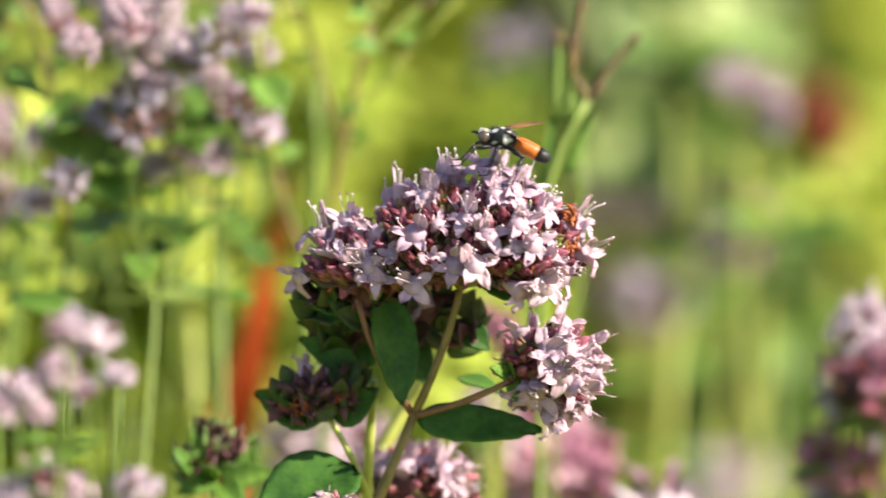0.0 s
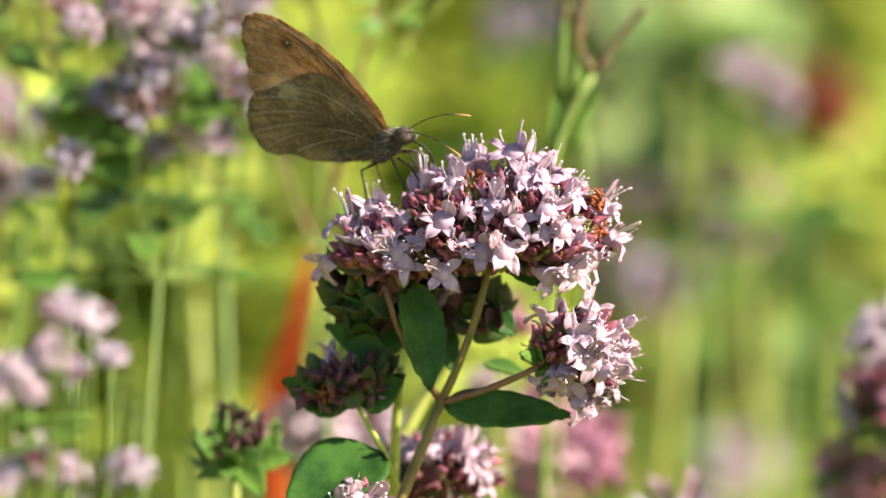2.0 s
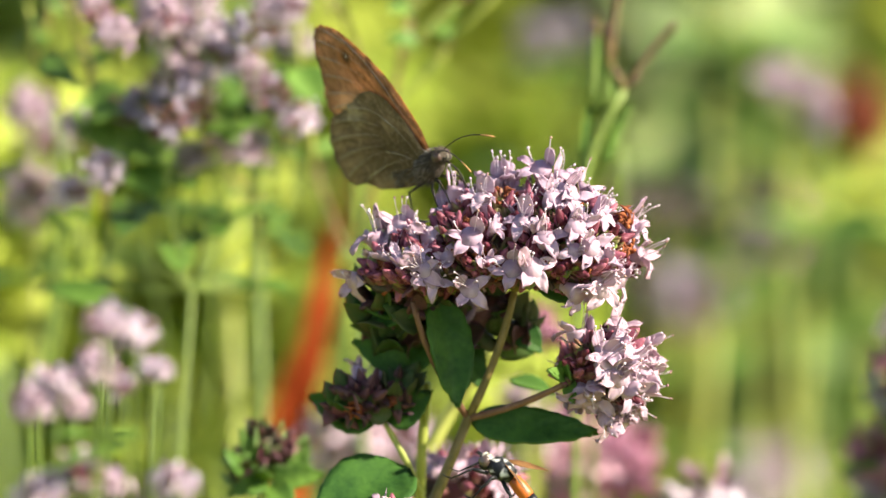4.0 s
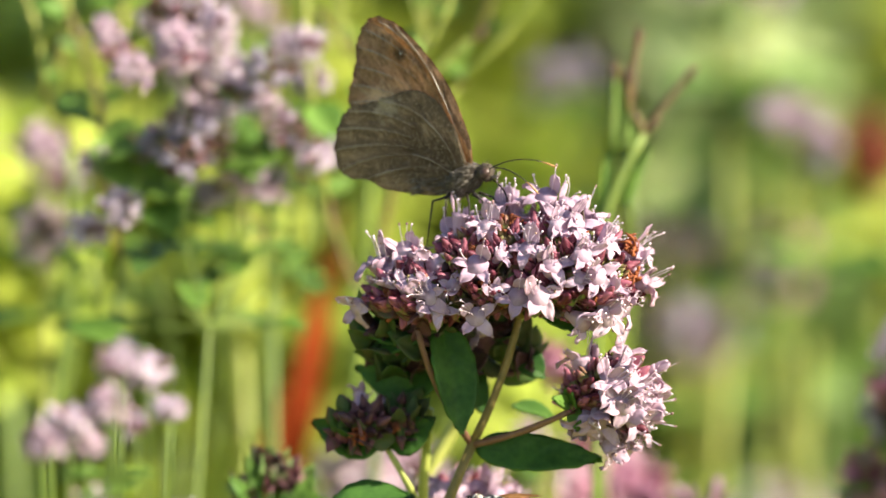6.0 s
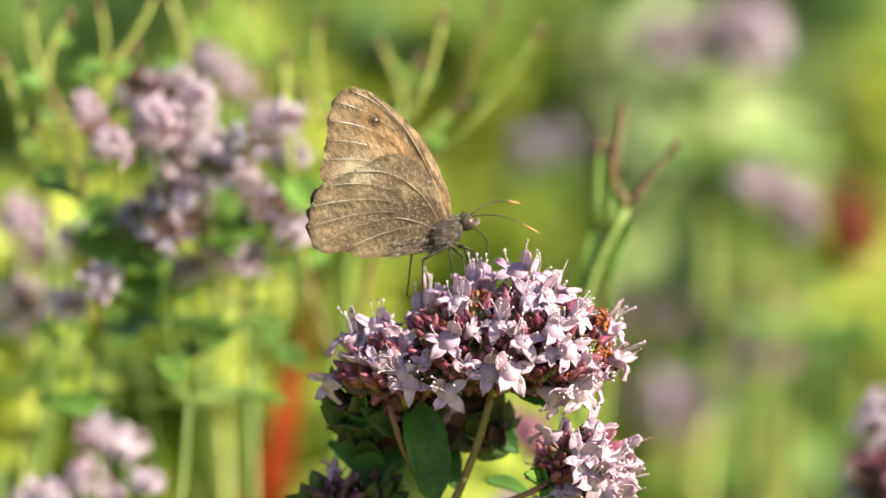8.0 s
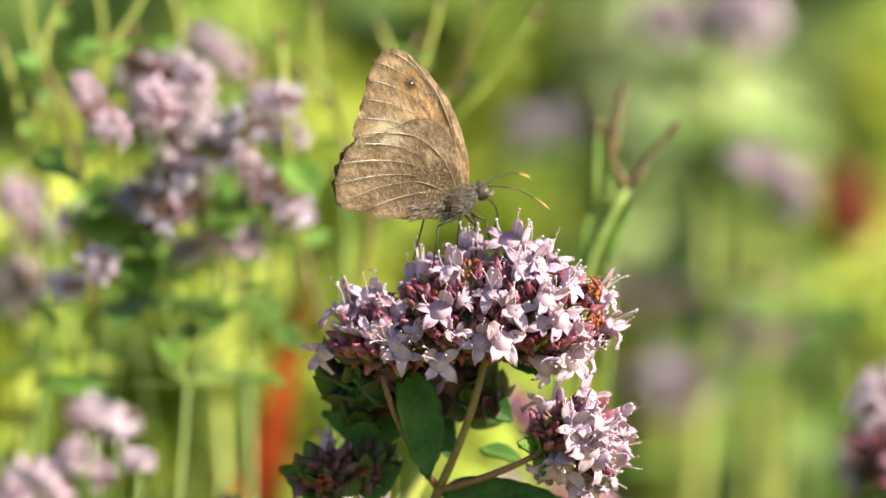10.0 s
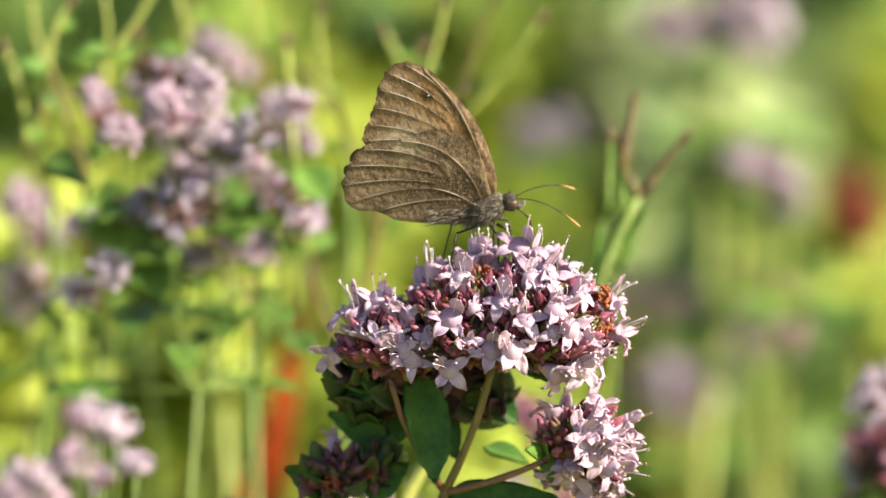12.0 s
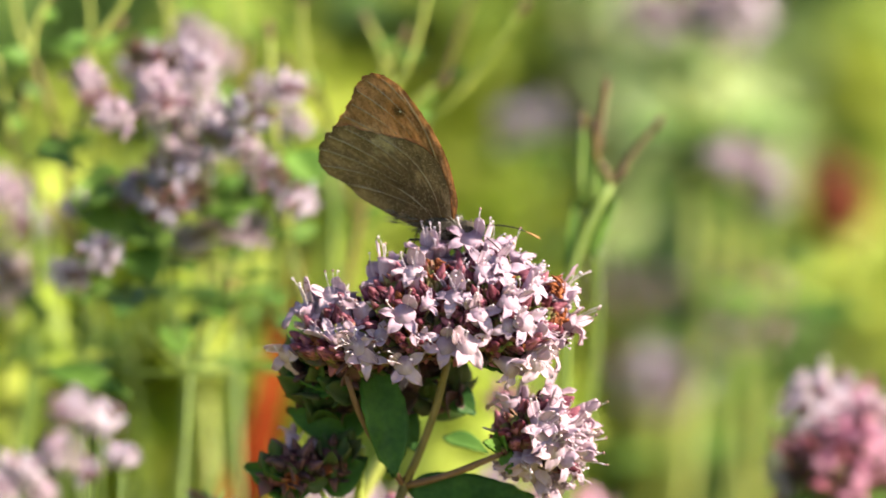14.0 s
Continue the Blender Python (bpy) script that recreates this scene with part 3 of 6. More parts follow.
    leaf(668, 660, 5, 578, 650, 3, 4.4, 15, (-0.1, -0.75, 0.65))
    leaf(860, 700, 9, 905, 742, 8, 3.4, 16, (0.2, -0.8, 0.5))
    for k, h in enumerate((0.12, 0.19, 0.26, 0.33, 0.39)):
        p = base.lerp(spot(632, 1200) + AHEAD * 0.004, h / 0.45)
        for sgn in (-1, 1):
            a = k * 1.57 + (0 if sgn > 0 else math.pi)
            leaf_at(plant, p, (math.cos(a), math.sin(a), 0.35), size=1.5 - 0.1 * k, me=LEAVES[k % 3])
    return plant


def build_bud_shoot():
    """The green shoot in bud beside it."""
    base = Vector((-0.05, 0.05, 0.0))
    plant = thing("oregano_shoot", Matrix.Translation(base), "green oregano shoot with closed purple-tipped buds", "plant", "oregano plants")
    tip = spot(410, 992) + AHEAD * 0.006
    s = Shape()
    s.tube([p - base for p in curve(base, tip, (0.004, 0, 0), 10)], [0.0012 - 0.00006 * i for i in range(11)], 8)
    part("stem", s, STEM_GREEN, plant)
    flower_head(plant, [(410, 922, 5, 3.0, 3.0, 3.8), (452, 942, 6, 2.8, 3, 3.2), (372, 950, 5, 2.4, 2.6, 2.8)], [], 41, "upright cluster of green and purple buds", 1.7, 0.0, under=0.9, leafy=0.97, bracts=BRACTS_LIGHT)
    for x, y, x2, y2, d2, w, sd in ((390, 1025, 335, 1030, -2, 3.6, 1), (400, 1025, 480, 1000, 0, 4.5, 2), (385, 1020, 380, 975, -4, 3.0, 3), (350, 1010, 325, 970, 0, 2.8, 4), (440, 1020, 455, 965, 2, 3.4, 5), (400, 1030, 430, 1060, -3, 4.5, 6), (370, 1000, 350, 935, 1, 2.6, 7)):
        a, b = spot(x + 25, y - 38) + AHEAD * 0.003, spot(x2 + 25, y2 - 38) + AHEAD * (d2 * MM)
        leaf_at(plant, a, b - a, (0, -0.7, 0.6), 1.0, leaf_shape((b - a).length, w * 0.75 * MM, sd).mesh("leaf", [LEAF_MID if sd % 2 else LEAF_LIGHT]))
    for k, h in enumerate((0.3, 0.5, 0.7, 0.88)):
        p = base.lerp(tip, h)
        for a in (k * 1.57, k * 1.57 + math.pi):
            leaf_at(plant, p, (math.cos(a), math.sin(a), 0.3), size=1.2, me=LEAVES_LIGHT[k % 3])
    plant.matrix_basis = Matrix.Translation(AHEAD * 0.028) @ plant.matrix_basis
    return plant


def oregano(base, heads, deep, label, seed, fork_drop=700, leaf_sizes=1.2, extra_leaves=(), stem_r=0.0013, head_scale=0.9, stalk=None):
    """An oregano plant farther off. heads: (x, y, size, colour key)."""
    r = random.Random(seed)
    stalk = stalk or STEM_GREEN
    base = Vector(base)
    plant = thing("oregano_plant", Matrix.Translation(base), label, "plant", "oregano plants")
    pts = [(spot(x, y, deep + r.uniform(-0.012, 0.02)), k, c) for x, y, k, c in heads]
    mx = sum(h[0] for h in heads) / len(heads)
    my = max(h[1] for h in heads)
    fork = spot(mx, my + fork_drop, deep)
    fork.z = max(0.12, fork.z)
    s = Shape()
    trunk = curve(base, fork, (r.uniform(-.006, .006), 0, 0), 10)
    s.tube([p - base for p in trunk], [stem_r * (1 - 0.03 * i) for i in range(11)], 7)
    part("stem", s, stalk, plant)
    order = sorted(range(len(pts)), key=lambda i: pts[i][0].x)
    for g in range(0, len(order), 4):
        bunch = [pts[i] for i in order[g:g + 4]]
        low = min(p.z for p, _, _ in bunch) - r.uniform(0.008, 0.02)
        mid = Vector((sum(p.x for p, _, _ in bunch) / len(bunch) + r.uniform(-.002, .002), sum(p.y for p, _, _ in bunch) / len(bunch), low))
        s = Shape()
        s.tube([q - base for q in curve(fork, mid, Vector((mid.x - fork.x, 0, 0)) * 0.2, 8)], [stem_r * 0.55 * (1 - 0.05 * i) for i in range(9)], 6)
        part("branch", s, stalk, plant)
        for k in (0.95,):
            q = fork.lerp(mid, k)
            a = r.uniform(0, 6.28)
            for b in (a, a + math.pi):
                leaf_at(plant, q, (math.cos(b), math.sin(b), 0.3), size=0.75 * leaf_sizes, me=r.choice(LEAVES_MID if r.random() < .4 else LEAVES_LIGHT))
        for p, k, c in bunch:
            s = Shape()
            s.tube([q - base for q in curve(mid, p, Vector((p.x - mid.x, 0, 0)) * 0.2, 5)], [stem_r * 0.26 * (1 - 0.06 * i) for i in range(6)], 5)
            part("flower_stalk", s, stalk, plant)
            way = ((p - mid).normalized() + Vector((0, 0, 0.4))).normalized()
            part("flower_head", r.choice(ROUND[c]), None, plant, at=facing(p - base, way, r.uniform(0, 6), k * head_scale))
            q = p.lerp(mid, r.uniform(0.2, 0.5))
            a = r.uniform(0, 6.28)
            for b in (a, a + math.pi) if r.random() < 0.5 else ():
                leaf_at(plant, q, (math.cos(b), math.sin(b), 0.25), size=0.4 * leaf_sizes, me=r.choice(LEAVES_MID if r.random() < .6 else LEAVES_LIGHT))
    for k, h in enumerate((0.4, 0.7)):
        p = base.lerp(fork, h)
        a = k * 1.57 + r.uniform(-.3, .3)
        for b in (a, a + math.pi):
            leaf_at(plant, p, (math.cos(b), math.sin(b), 0.25), size=leaf_sizes * (1.3 - 0.1 * k), me=r.choice(LEAVES_MID))
    for x, y, x2, y2, w, light in extra_leaves:
        a, b = spot(x, y, deep), spot(x2, y2, deep - 0.004)
        leaf_at(plant, a, b - a, (0, -0.5, 0.8), 1.0, leaf_shape((b - a).length, w * MM, int(x)).mesh("leaf", [LEAF_LIGHT if light else LEAF_MID]))
    return plant


def foot(x, y, deep, lean=0.01):
    """The place on the ground below a head."""
    p = spot(x, y, deep)
    return Vector((p.x + lean, p.y + 0.015, 0.0))


def build_oregano_round_about():
    made = {}
    made["left"] = oregano(foot(40, 400, 0.07, -0.02), [
        (132, 125, 0.5, "p"), (150, 155, 0.5, "m"), (178, 190, 0.55, "p"), (215, 108, 0.45, "l"), (232, 82, 0.55, "b"), (252, 105, 0.5, "b"), (290, 88, 0.5, "l"), (268, 95, 0.45, "b"),
        (252, 138, 0.6, "p"), (244, 170, 0.55, "p"), (272, 165, 0.5, "p"), (310, 168, 0.6, "p"), (326, 130, 0.5, "l"), (303, 120, 0.5, "b"), (283, 206, 0.6, "p"), (287, 254, 0.55, "p"), (330, 100, 0.4, "l"),
        (345, 190, 0.55, "l"), (405, 182, 0.55, "g"), (385, 222, 0.6, "g"), (358, 238, 0.6, "g"), (428, 196, 0.5, "b"), (450, 150, 0.5, "l"), (490, 146, 0.5, "l"), (496, 206, 0.5, "l"), (474, 178, 0.45, "g"),
        (250, 305, 0.65, "g"), (224, 322, 0.55, "g"), (282, 300, 0.55, "g"), (300, 340, 0.6, "b"), (322, 288, 0.5, "g"), (332, 262, 0.45, "l"), (200, 330, 0.5, "b"), (268, 350, 0.6, "b"), (320, 320, 0.5, "b"),
        (440, 282, 0.45, "d"), (470, 312, 0.5, "b"), (502, 342, 0.5, "l"), (450, 300, 0.4, "d"), (415, 250, 0.4, "p"),
        (315, 412, 0.5, "l"), (390, 388, 0.6, "p"), (362, 378, 0.5, "p"), (420, 395, 0.5, "p"), (155, 432, 0.5, "l"), (108, 350, 0.4, "p"), (100, 475, 0.5, "l")], 0.065,
        "tall oregano with loose lilac heads, out of focus", 71, 170, 0.6,
        [(130, 300, 215, 395, 9, 0), (110, 270, 55, 245, 7, 0), (120, 330, 190, 300, 8, 0), (225, 420, 250, 470, 6, 1), (60, 640, 200, 655, 4, 0), (340, 345, 420, 330, 8, 0), (360, 330, 440, 370, 7, 0), (200, 380, 280, 400, 7, 0), (500, 250, 540, 300, 5, 1)], 0.00045, 1.02, STEM_MID)
    made["lower"] = oregano(foot(160, 800, -0.085, -0.006), [
        (150, 715, 0.6, "l"), (200, 728, 0.6, "l"), (240, 790, 0.5, "l"), (130, 785, 0.65, "p"), (60, 815, 0.65, "l"), (20, 850, 0.65, "p"), (180, 820, 0.5, "d"), (95, 850, 0.6, "p"), (110, 975, 0.8, "p"), (170, 1000, 0.7, "p"), (270, 990, 0.7, "l"), (30, 1010, 0.7, "l")], -0.085,
        "oregano with pale pink heads, out of focus", 72, 300, 0.9, (), 0.0013, 0.8, STEM_MID)
    made["edge"] = oregano(foot(1530, 900, 0.09, 0.01), [
        (1540, 672, 0.9, "l"), (1578, 660, 0.9, "l"), (1620, 675, 0.9, "m"), (1655, 705, 0.9, "p"), (1560, 705, 0.85, "p"), (1605, 715, 0.95, "m"), (1530, 740, 0.8, "m"), (1580, 750, 1.0, "m"), (1630, 755, 1.0, "m"),
        (1512, 790, 0.85, "b"), (1550, 800, 1.0, "b"), (1600, 800, 0.9, "m"), (1650, 805, 1.0, "b"), (1590, 835, 0.9, "b"),
        (1490, 900, 1.05, "m"), (1540, 925, 1.0, "m"), (1475, 955, 0.8, "d"), (1590, 900, 0.9, "d"), (1510, 990, 0.9, "l"), (1190, 985, 1.15, "d"), (1150, 1005, 1.0, "d"), (1215, 1015, 1.0, "d")], 0.085,
        "oregano with rosy heads, out of focus", 73, 500)
    made["under"] = oregano(foot(960, 960, 0.1, 0.01), [
        (970, 900, 1.35, "m"), (1030, 925, 1.4, "r"), (1065, 955, 1.2, "m"), (1000, 960, 1.2, "r"), (915, 885, 0.9, "p"), (985, 995, 1.0, "m"), (930, 960, 0.9, "l"), (585, 895, 1.25, "p"), (640, 905, 1.2, "p"), (690, 915, 1.0, "p"), (560, 940, 0.9, "l")], 0.11,
        "oregano with pink heads close behind, blurred", 74, 500)
    made["behind"] = oregano(foot(920, 760, 0.05, 0.01), [
        (915, 700, 0.6, "m"), (895, 680, 0.5, "m"), (938, 726, 0.55, "m"), (880, 835, 0.6, "p")], 0.085,
        "oregano with a deep pink head behind another plant", 75, 500)
    made["pink"] = oregano(foot(1350, 300, 0.24, 0.02), [
        (1300, 256, .65, "d"), (1330, 266, .75, "p"), (1365, 284, .75, "d"), (1392, 312, .6, "d"), (1350, 262, .5, "d"), (1385, 345, .5, "g")], 0.22, "distant oregano with a pale pink head", 76, 600)
    far = [
        ([(910, 200, 0.9, "g"), (960, 175, 0.8, "g"), (1010, 190, 0.8, "g"), (945, 215, 0.8, "g")], 0.24, "distant oregano with a dull mauve head"),
        ([(1150, 0, 1.1, "d"), (1180, 20, 1.1, "d"), (1250, 0, 1.3, "l"), (1310, -10, 1.3, "l"), (1290, 30, 1.1, "l")], 0.24, "distant oregano with broad mauve heads"),
        ([(1130, 640, 1.1, "g"), (1180, 660, 1.2, "d"), (1215, 640, 1.0, "g"), (1165, 690, 1.1, "b"), (1160, 620, 0.9, "d")], 0.26, "distant oregano with a faded mauve head"),
        ([(1290, 500, 1.5, "d"), (1335, 520, 1.4, "r"), (1300, 555, 1.3, "d")], 0.3, "distant oregano with a faded pink head"),
        ([(1120, 480, 1.4, "d"), (1160, 500, 1.2, "g")], 0.34, "distant oregano with a faded pink head"),
        ([(345, 40, 0.7, "p"), (390, 80, 0.8, "p"), (370, 55, 0.6, "p")], 0.14, "oregano with a pale pink head, blurred"),
        ([(15, 320, 1.1, "p"), (20, 460, 1.0, "p"), (40, 380, 0.9, "l"), (10, 500, 0.8, "l")], 0.1, "oregano with pale heads, blurred"),
        ([(1310, 975, 1.3, "l"), (1360, 960, 1.1, "l"), (1330, 1010, 1.1, "d")], 0.3, "distant oregano with a dull mauve head"),
        ([(800, 1060, 1.0, "p"), (860, 1090, 1.0, "l")], 0.16, "oregano with pale heads, blurred"),
    ]
    for k, (heads, deep, label) in enumerate(far):
        heads = [(x, y, k * 0.8, c) for x, y, k, c in heads]
        oregano(foot(heads[0][0], heads[0][1], deep + 0.02, random.Random(k).uniform(-0.02, 0.02)), heads, deep, label, 80 + k, 600)
    return made


def build_seed_plant():
    """A tall stem with narrow seed capsules."""
    deep = 0.058
    base = foot(985, 700, deep, -0.004)
    plant = thing("seed_stalk", Matrix.Translation(base), "green stem with narrow brown seed capsules", "plant")
    node = spot(1085, 300, deep)
    s = Shape()
    s.tube([p - base for p in curve(base, spot(1005, 520, deep), (0, 0, 0), 8)[:-1] + curve(spot(1005, 520, deep), node, (-0.0012, 0, 0), 6)], 0.0006, 7)
    part("stem", s, STEM_MID, plant)

    def arm(a, b, mat=POD, r=0.0005, tip=True):
        s = Shape()
        s.tube([p - base for p in curve(a, b, (0, 0, 0.0004), 5)], [r, r * .9, r * .85, r * .8, r * .8, r * .8], 6)
        part("branch", s, mat, plant)
        if tip:
            s = Shape()
            s.lathe([(-1.6, 0.5), (-0.9, 1.15), (0.2, 1.3), (1.2, 0.9), (1.9, 0.35)], 7, 0, facing(b - base, b - a) @ Matrix.Diagonal((MM * .42, MM * .42, MM * .8, 1)), 0.08)
            part("seed_capsule", s, POD, plant)
    k = spot(1060, 250, deep)
    arm(node, spot(1165, 195, deep))
    arm(spot(1050, 330, deep), k, STEM_MID, tip=False)
    arm(k, spot(1075, 130, deep))
    arm(node, spot(1100, 285, deep), tip=True)
    arm(spot(1030, 330, deep), spot(1033, 190, deep), STEM_MID)
    arm(spot(1060, 260, deep), spot(1056, 200, deep), STEM)
    arm(node, spot(1070, 270, deep), STEM)
    for x, y, x2, y2, w in ((1040, 340, 1028, 215, 1.3), (1048, 430, 1095, 320, 1.3), (1068, 330, 1060, 230, 1.0), (1010, 450, 1025, 300, 1.1), (1045, 300, 1040, 180, 0.9)):
        a, b = spot(x, y, deep), spot(x2, y2, deep)
        leaf_at(plant, a, b - a, (0.1, -0.9, 0.2), 1.0, leaf_shape((b - a).length, w * MM, x, 0.02).mesh("leaf", [LEAF_MID]))
    return plant


def build_branching_herb(root, runs, deep, label, stem_r, lean=0.004, leaf_size=0.45):
    """Thin branching stems with small buds and leaves."""
    base = foot(root[0], root[1], deep, lean)
    plant = thing("branching_herb", Matrix.Translation(base), label, "plant", "branching herbs")
    s = Shape()
    s.tube([p - base for p in curve(base, spot(*root, deep), (0, 0, 0), 8)], stem_r * 1.2, 7)
    part("stem", s, STEM_MID, plant)
    bud = Shape()
    bud.lathe([(-2.2, 0.4), (-1, 0.9), (0.5, 1.0), (2.0, 0.4)], 7, 0, Matrix.Diagonal((MM, MM, MM, 1)), 0.08)
    bud = bud.mesh("bud", [POD])
    for i, ((x, y), (x2, y2), k) in enumerate(runs):
        dd = 0.012 * math.sin(i * 2.3)
        a, b = spot(x, y, deep + (dd if i else 0)), spot(x2, y2, deep + dd)
        s = Shape()
        s.tube([p - base for p in curve(a, b, (0.001 * math.sin(i), 0, 0), 6)], stem_r * k, 6)
        part("branch", s, STEM_GREEN if i % 3 else STEM, plant)
        part("bud", bud, None, plant, at=facing(b - base, b - a, 0, 0.6))
        for u in (0.05, 0.6)[: 1 + i % 2]:
            q = a.lerp(b, u)
            ang = i * 1.9 + u * 7
            leaf_at(plant, q, (math.cos(ang), math.sin(ang), 0.5), (0, -.6, .7), leaf_size * (1.1 - 0.5 * u), (LEAVES_LIGHT if i % 2 else LEAVES_MID)[i % 3])
    return plant


def build_herbs():
    build_branching_herb((600, 560), [((600, 560), (690, 150), 1.1), ((690, 150), (650, 10), .9), ((690, 160), (760, -40), .8), ((640, 380), (560, 120), .9), ((560, 140), (540, -30), .8),
        ((700, 210), (790, 120), .8), ((790, 125), (850, -50), .7), ((640, 330), (760, 200), .8), ((760, 200), (930, -10), .8), ((560, 160), (510, 90), .7), ((520, 420), (480, 30), .9), ((690, 150), (720, 40), .7), ((590, 600), (520, 420), 1.0)],
        0.085, "tall herb with thin forked yellow-green stems", 0.00045, 0.004, 0.26)
    build_branching_herb((150, 520), [((150, 520), (120, 250), 1.2), ((120, 250), (160, 60), 1.0), ((160, 60), (250, -80), .9), ((120, 250), (60, 80), 1.0), ((60, 80), (30, -60), .9), ((60, 90), (100, -40), .8),
        ((140, 420), (20, 220), 1.0), ((20, 220), (-20, 40), .9), ((150, 80), (150, -60), .8), ((20, 220), (50, 140), .7), ((160, 70), (215, 20), .7)],
        0.08, "tall herb with thin forked stems and small leaves", 0.00045, -0.01, 0.26)
    build_branching_herb((420, 560), [((420, 560), (410, 300), 1.1), ((410, 300), (300, 60), .9), ((300, 60), (270, -80), .8), ((410, 300), (440, 60), .9), ((440, 60), (420, -80), .8), ((300, 80), (340, -60), .7), ((420, 500), (360, 420), .8), ((415, 450), (470, 380), .8)],
        0.1, "tall herb with thin forked yellow-green stems", 0.0005, 0.006, 0.26)


def build_dock():
    """Rust-red withered leaves and seed heads."""
    deep = 0.16
    base = foot(420, 1100, deep, -0.004)
    plant = thing("withered_dock", Matrix.Translation(base), "withered rust-red dock leaf standing upright", "plant")
    s = Shape()
    a, b = spot(446, 960, deep), spot(544, 430, deep)
    s.tube([p - base for p in curve(base, a, (0, 0, 0), 6)], 0.0018, 7)
    part("stem", s, RUST, plant)
    leaf_at(plant, a, b - a, (0.2, -0.9, 0.3), 1.0, leaf_shape((b - a).length, 3.6 * MM, 4, -0.02, 0.3).mesh("leaf", [RUST]))
    a, b = spot(410, 1020, deep + .01), spot(500, 640, deep + .01)
    leaf_at(plant, a, b - a, (-0.2, -0.9, 0.3), 1.0, leaf_shape((b - a).length, 4.8 * MM, 6, 0.05, 0.3).mesh("leaf", [RUST]))
    withered = plant
    deep = 0.36
    base = foot(1490, 400, deep, 0.01)
    plant = thing("dock_plant", Matrix.Translation(base), "distant dock with a dark red seed head", "plant")
    top = spot(1490, 290, deep)
    s = Shape()
    s.tube([p - base for p in curve(base, top, (0.004, 0, 0), 8)], 0.0012, 6)
    part("stem", s, STEM_GREEN, plant)
    r = random.Random(5)
    s = Shape()
    for k in range(300):
        c = spot(1488 + r.gauss(0, 20), 335 + r.gauss(0, 22), deep + r.gauss(0, .008))
        s.lathe([(-1.6, 0.3), (-.4, 1.6), (.6, 1.5), (1.7, 0.3)], 5, 0, facing(c - base, (r.uniform(-1, 1), r.uniform(-1, 1), r.uniform(0, 1)), 0, MM))
    tagged(part("seed_head", s, RUST_DARK, plant, "dark red seed head"), kind="stuff")
    return withered


def build_cream_blossom():
    """Tall herbs with frothy cream or yellow flower clusters, far behind."""
    r = random.Random(17)
    bead = Shape()
    bead.lathe([(-1.2, 0.4), (-.4, 1.3), (.5, 1.3), (1.2, .4)], 6)
    for x, y, deep, wide, n, mat, name, label in (
            (1055, 105, 0.42, 44, 120, CREAM, "meadowsweet", "meadowsweet with frothy cream blossom, far behind"), (1010, 60, 1.0, 30, 160, CREAM, "meadowsweet", "meadowsweet with frothy cream blossom, far behind"),
            (1535, 480, 0.9, 85, 330, YELLOW, "bedstraw", "bedstraw with greenish yellow blossom, far behind"), (1490, 90, 1.0, 80, 300, YELLOW, "bedstraw", "bedstraw with greenish yellow blossom, far behind"),
            (60, 560, 0.5, 40, 220, YELLOW, "bedstraw", "bedstraw with greenish yellow blossom, far behind"), (330, 640, 0.6, 46, 260, YELLOW, "bedstraw", "bedstraw with greenish yellow blossom, far behind"),
            (590, 880, 0.5, 40, 160, CREAM, "meadowsweet", "meadowsweet with frothy cream blossom, far behind"), (180, 880, 0.45, 60, 300, YELLOW, "bedstraw", "bedstraw with greenish yellow blossom, far behind"),
            (30, 170, 0.7, 60, 140, YELLOW, "bedstraw", "bedstraw with greenish yellow blossom, far behind")):
        c = spot(x, y, deep)
        base = Vector((c.x + r.uniform(-.02, .02), c.y + 0.02, 0))
        ob = thing(name, Matrix.Translation(base), label, "flower", "far blossom")
        s = Shape()
        s.tube([p - base for p in curve(base, c, (0.004, 0, 0), 8)], 0.0016, 6)
        part("stem", s, STEM_GREEN, ob)
        s = Shape()
        for _ in range(n):
            q = spot(x + r.gauss(0, wide * .5), y + r.gauss(0, wide * .55), deep + r.gauss(0, .012))
            merge(s, bead, facing(q - base, (r.uniform(-1, 1), r.uniform(-1, 1), 1), 0, r.uniform(1.2, 2.2) * MM))
        tagged(part("blossom", s, mat, ob), kind="stuff")


# ================= meadow =================
def blade(s, p, height, width, lean, turn, m=0):
    """A bent grass blade with a keel."""
    d = Vector((math.cos(turn), math.sin(turn), 0))
    n = Vector((-d.y, d.x, 0))
    verts = []
    k = 4
    for i in range(k + 1):
        u = i / k
        c = p + Vector((0, 0, height * u * (1 - 0.15 * lean * u))) + n * (height * lean * u * u * 0.6)
        w = width * (1 - u) ** 0.6 * 0.5 + 0.0001
        verts += [c - d * w, c + n * (-w * 0.5), c + d * w]
    faces = []
    for i in range(k):
        a = i * 3
        faces += [(a, a + 1, a + 4, a + 3), (a + 1, a + 2, a + 5, a + 4)]
    s.add(verts, faces, m)


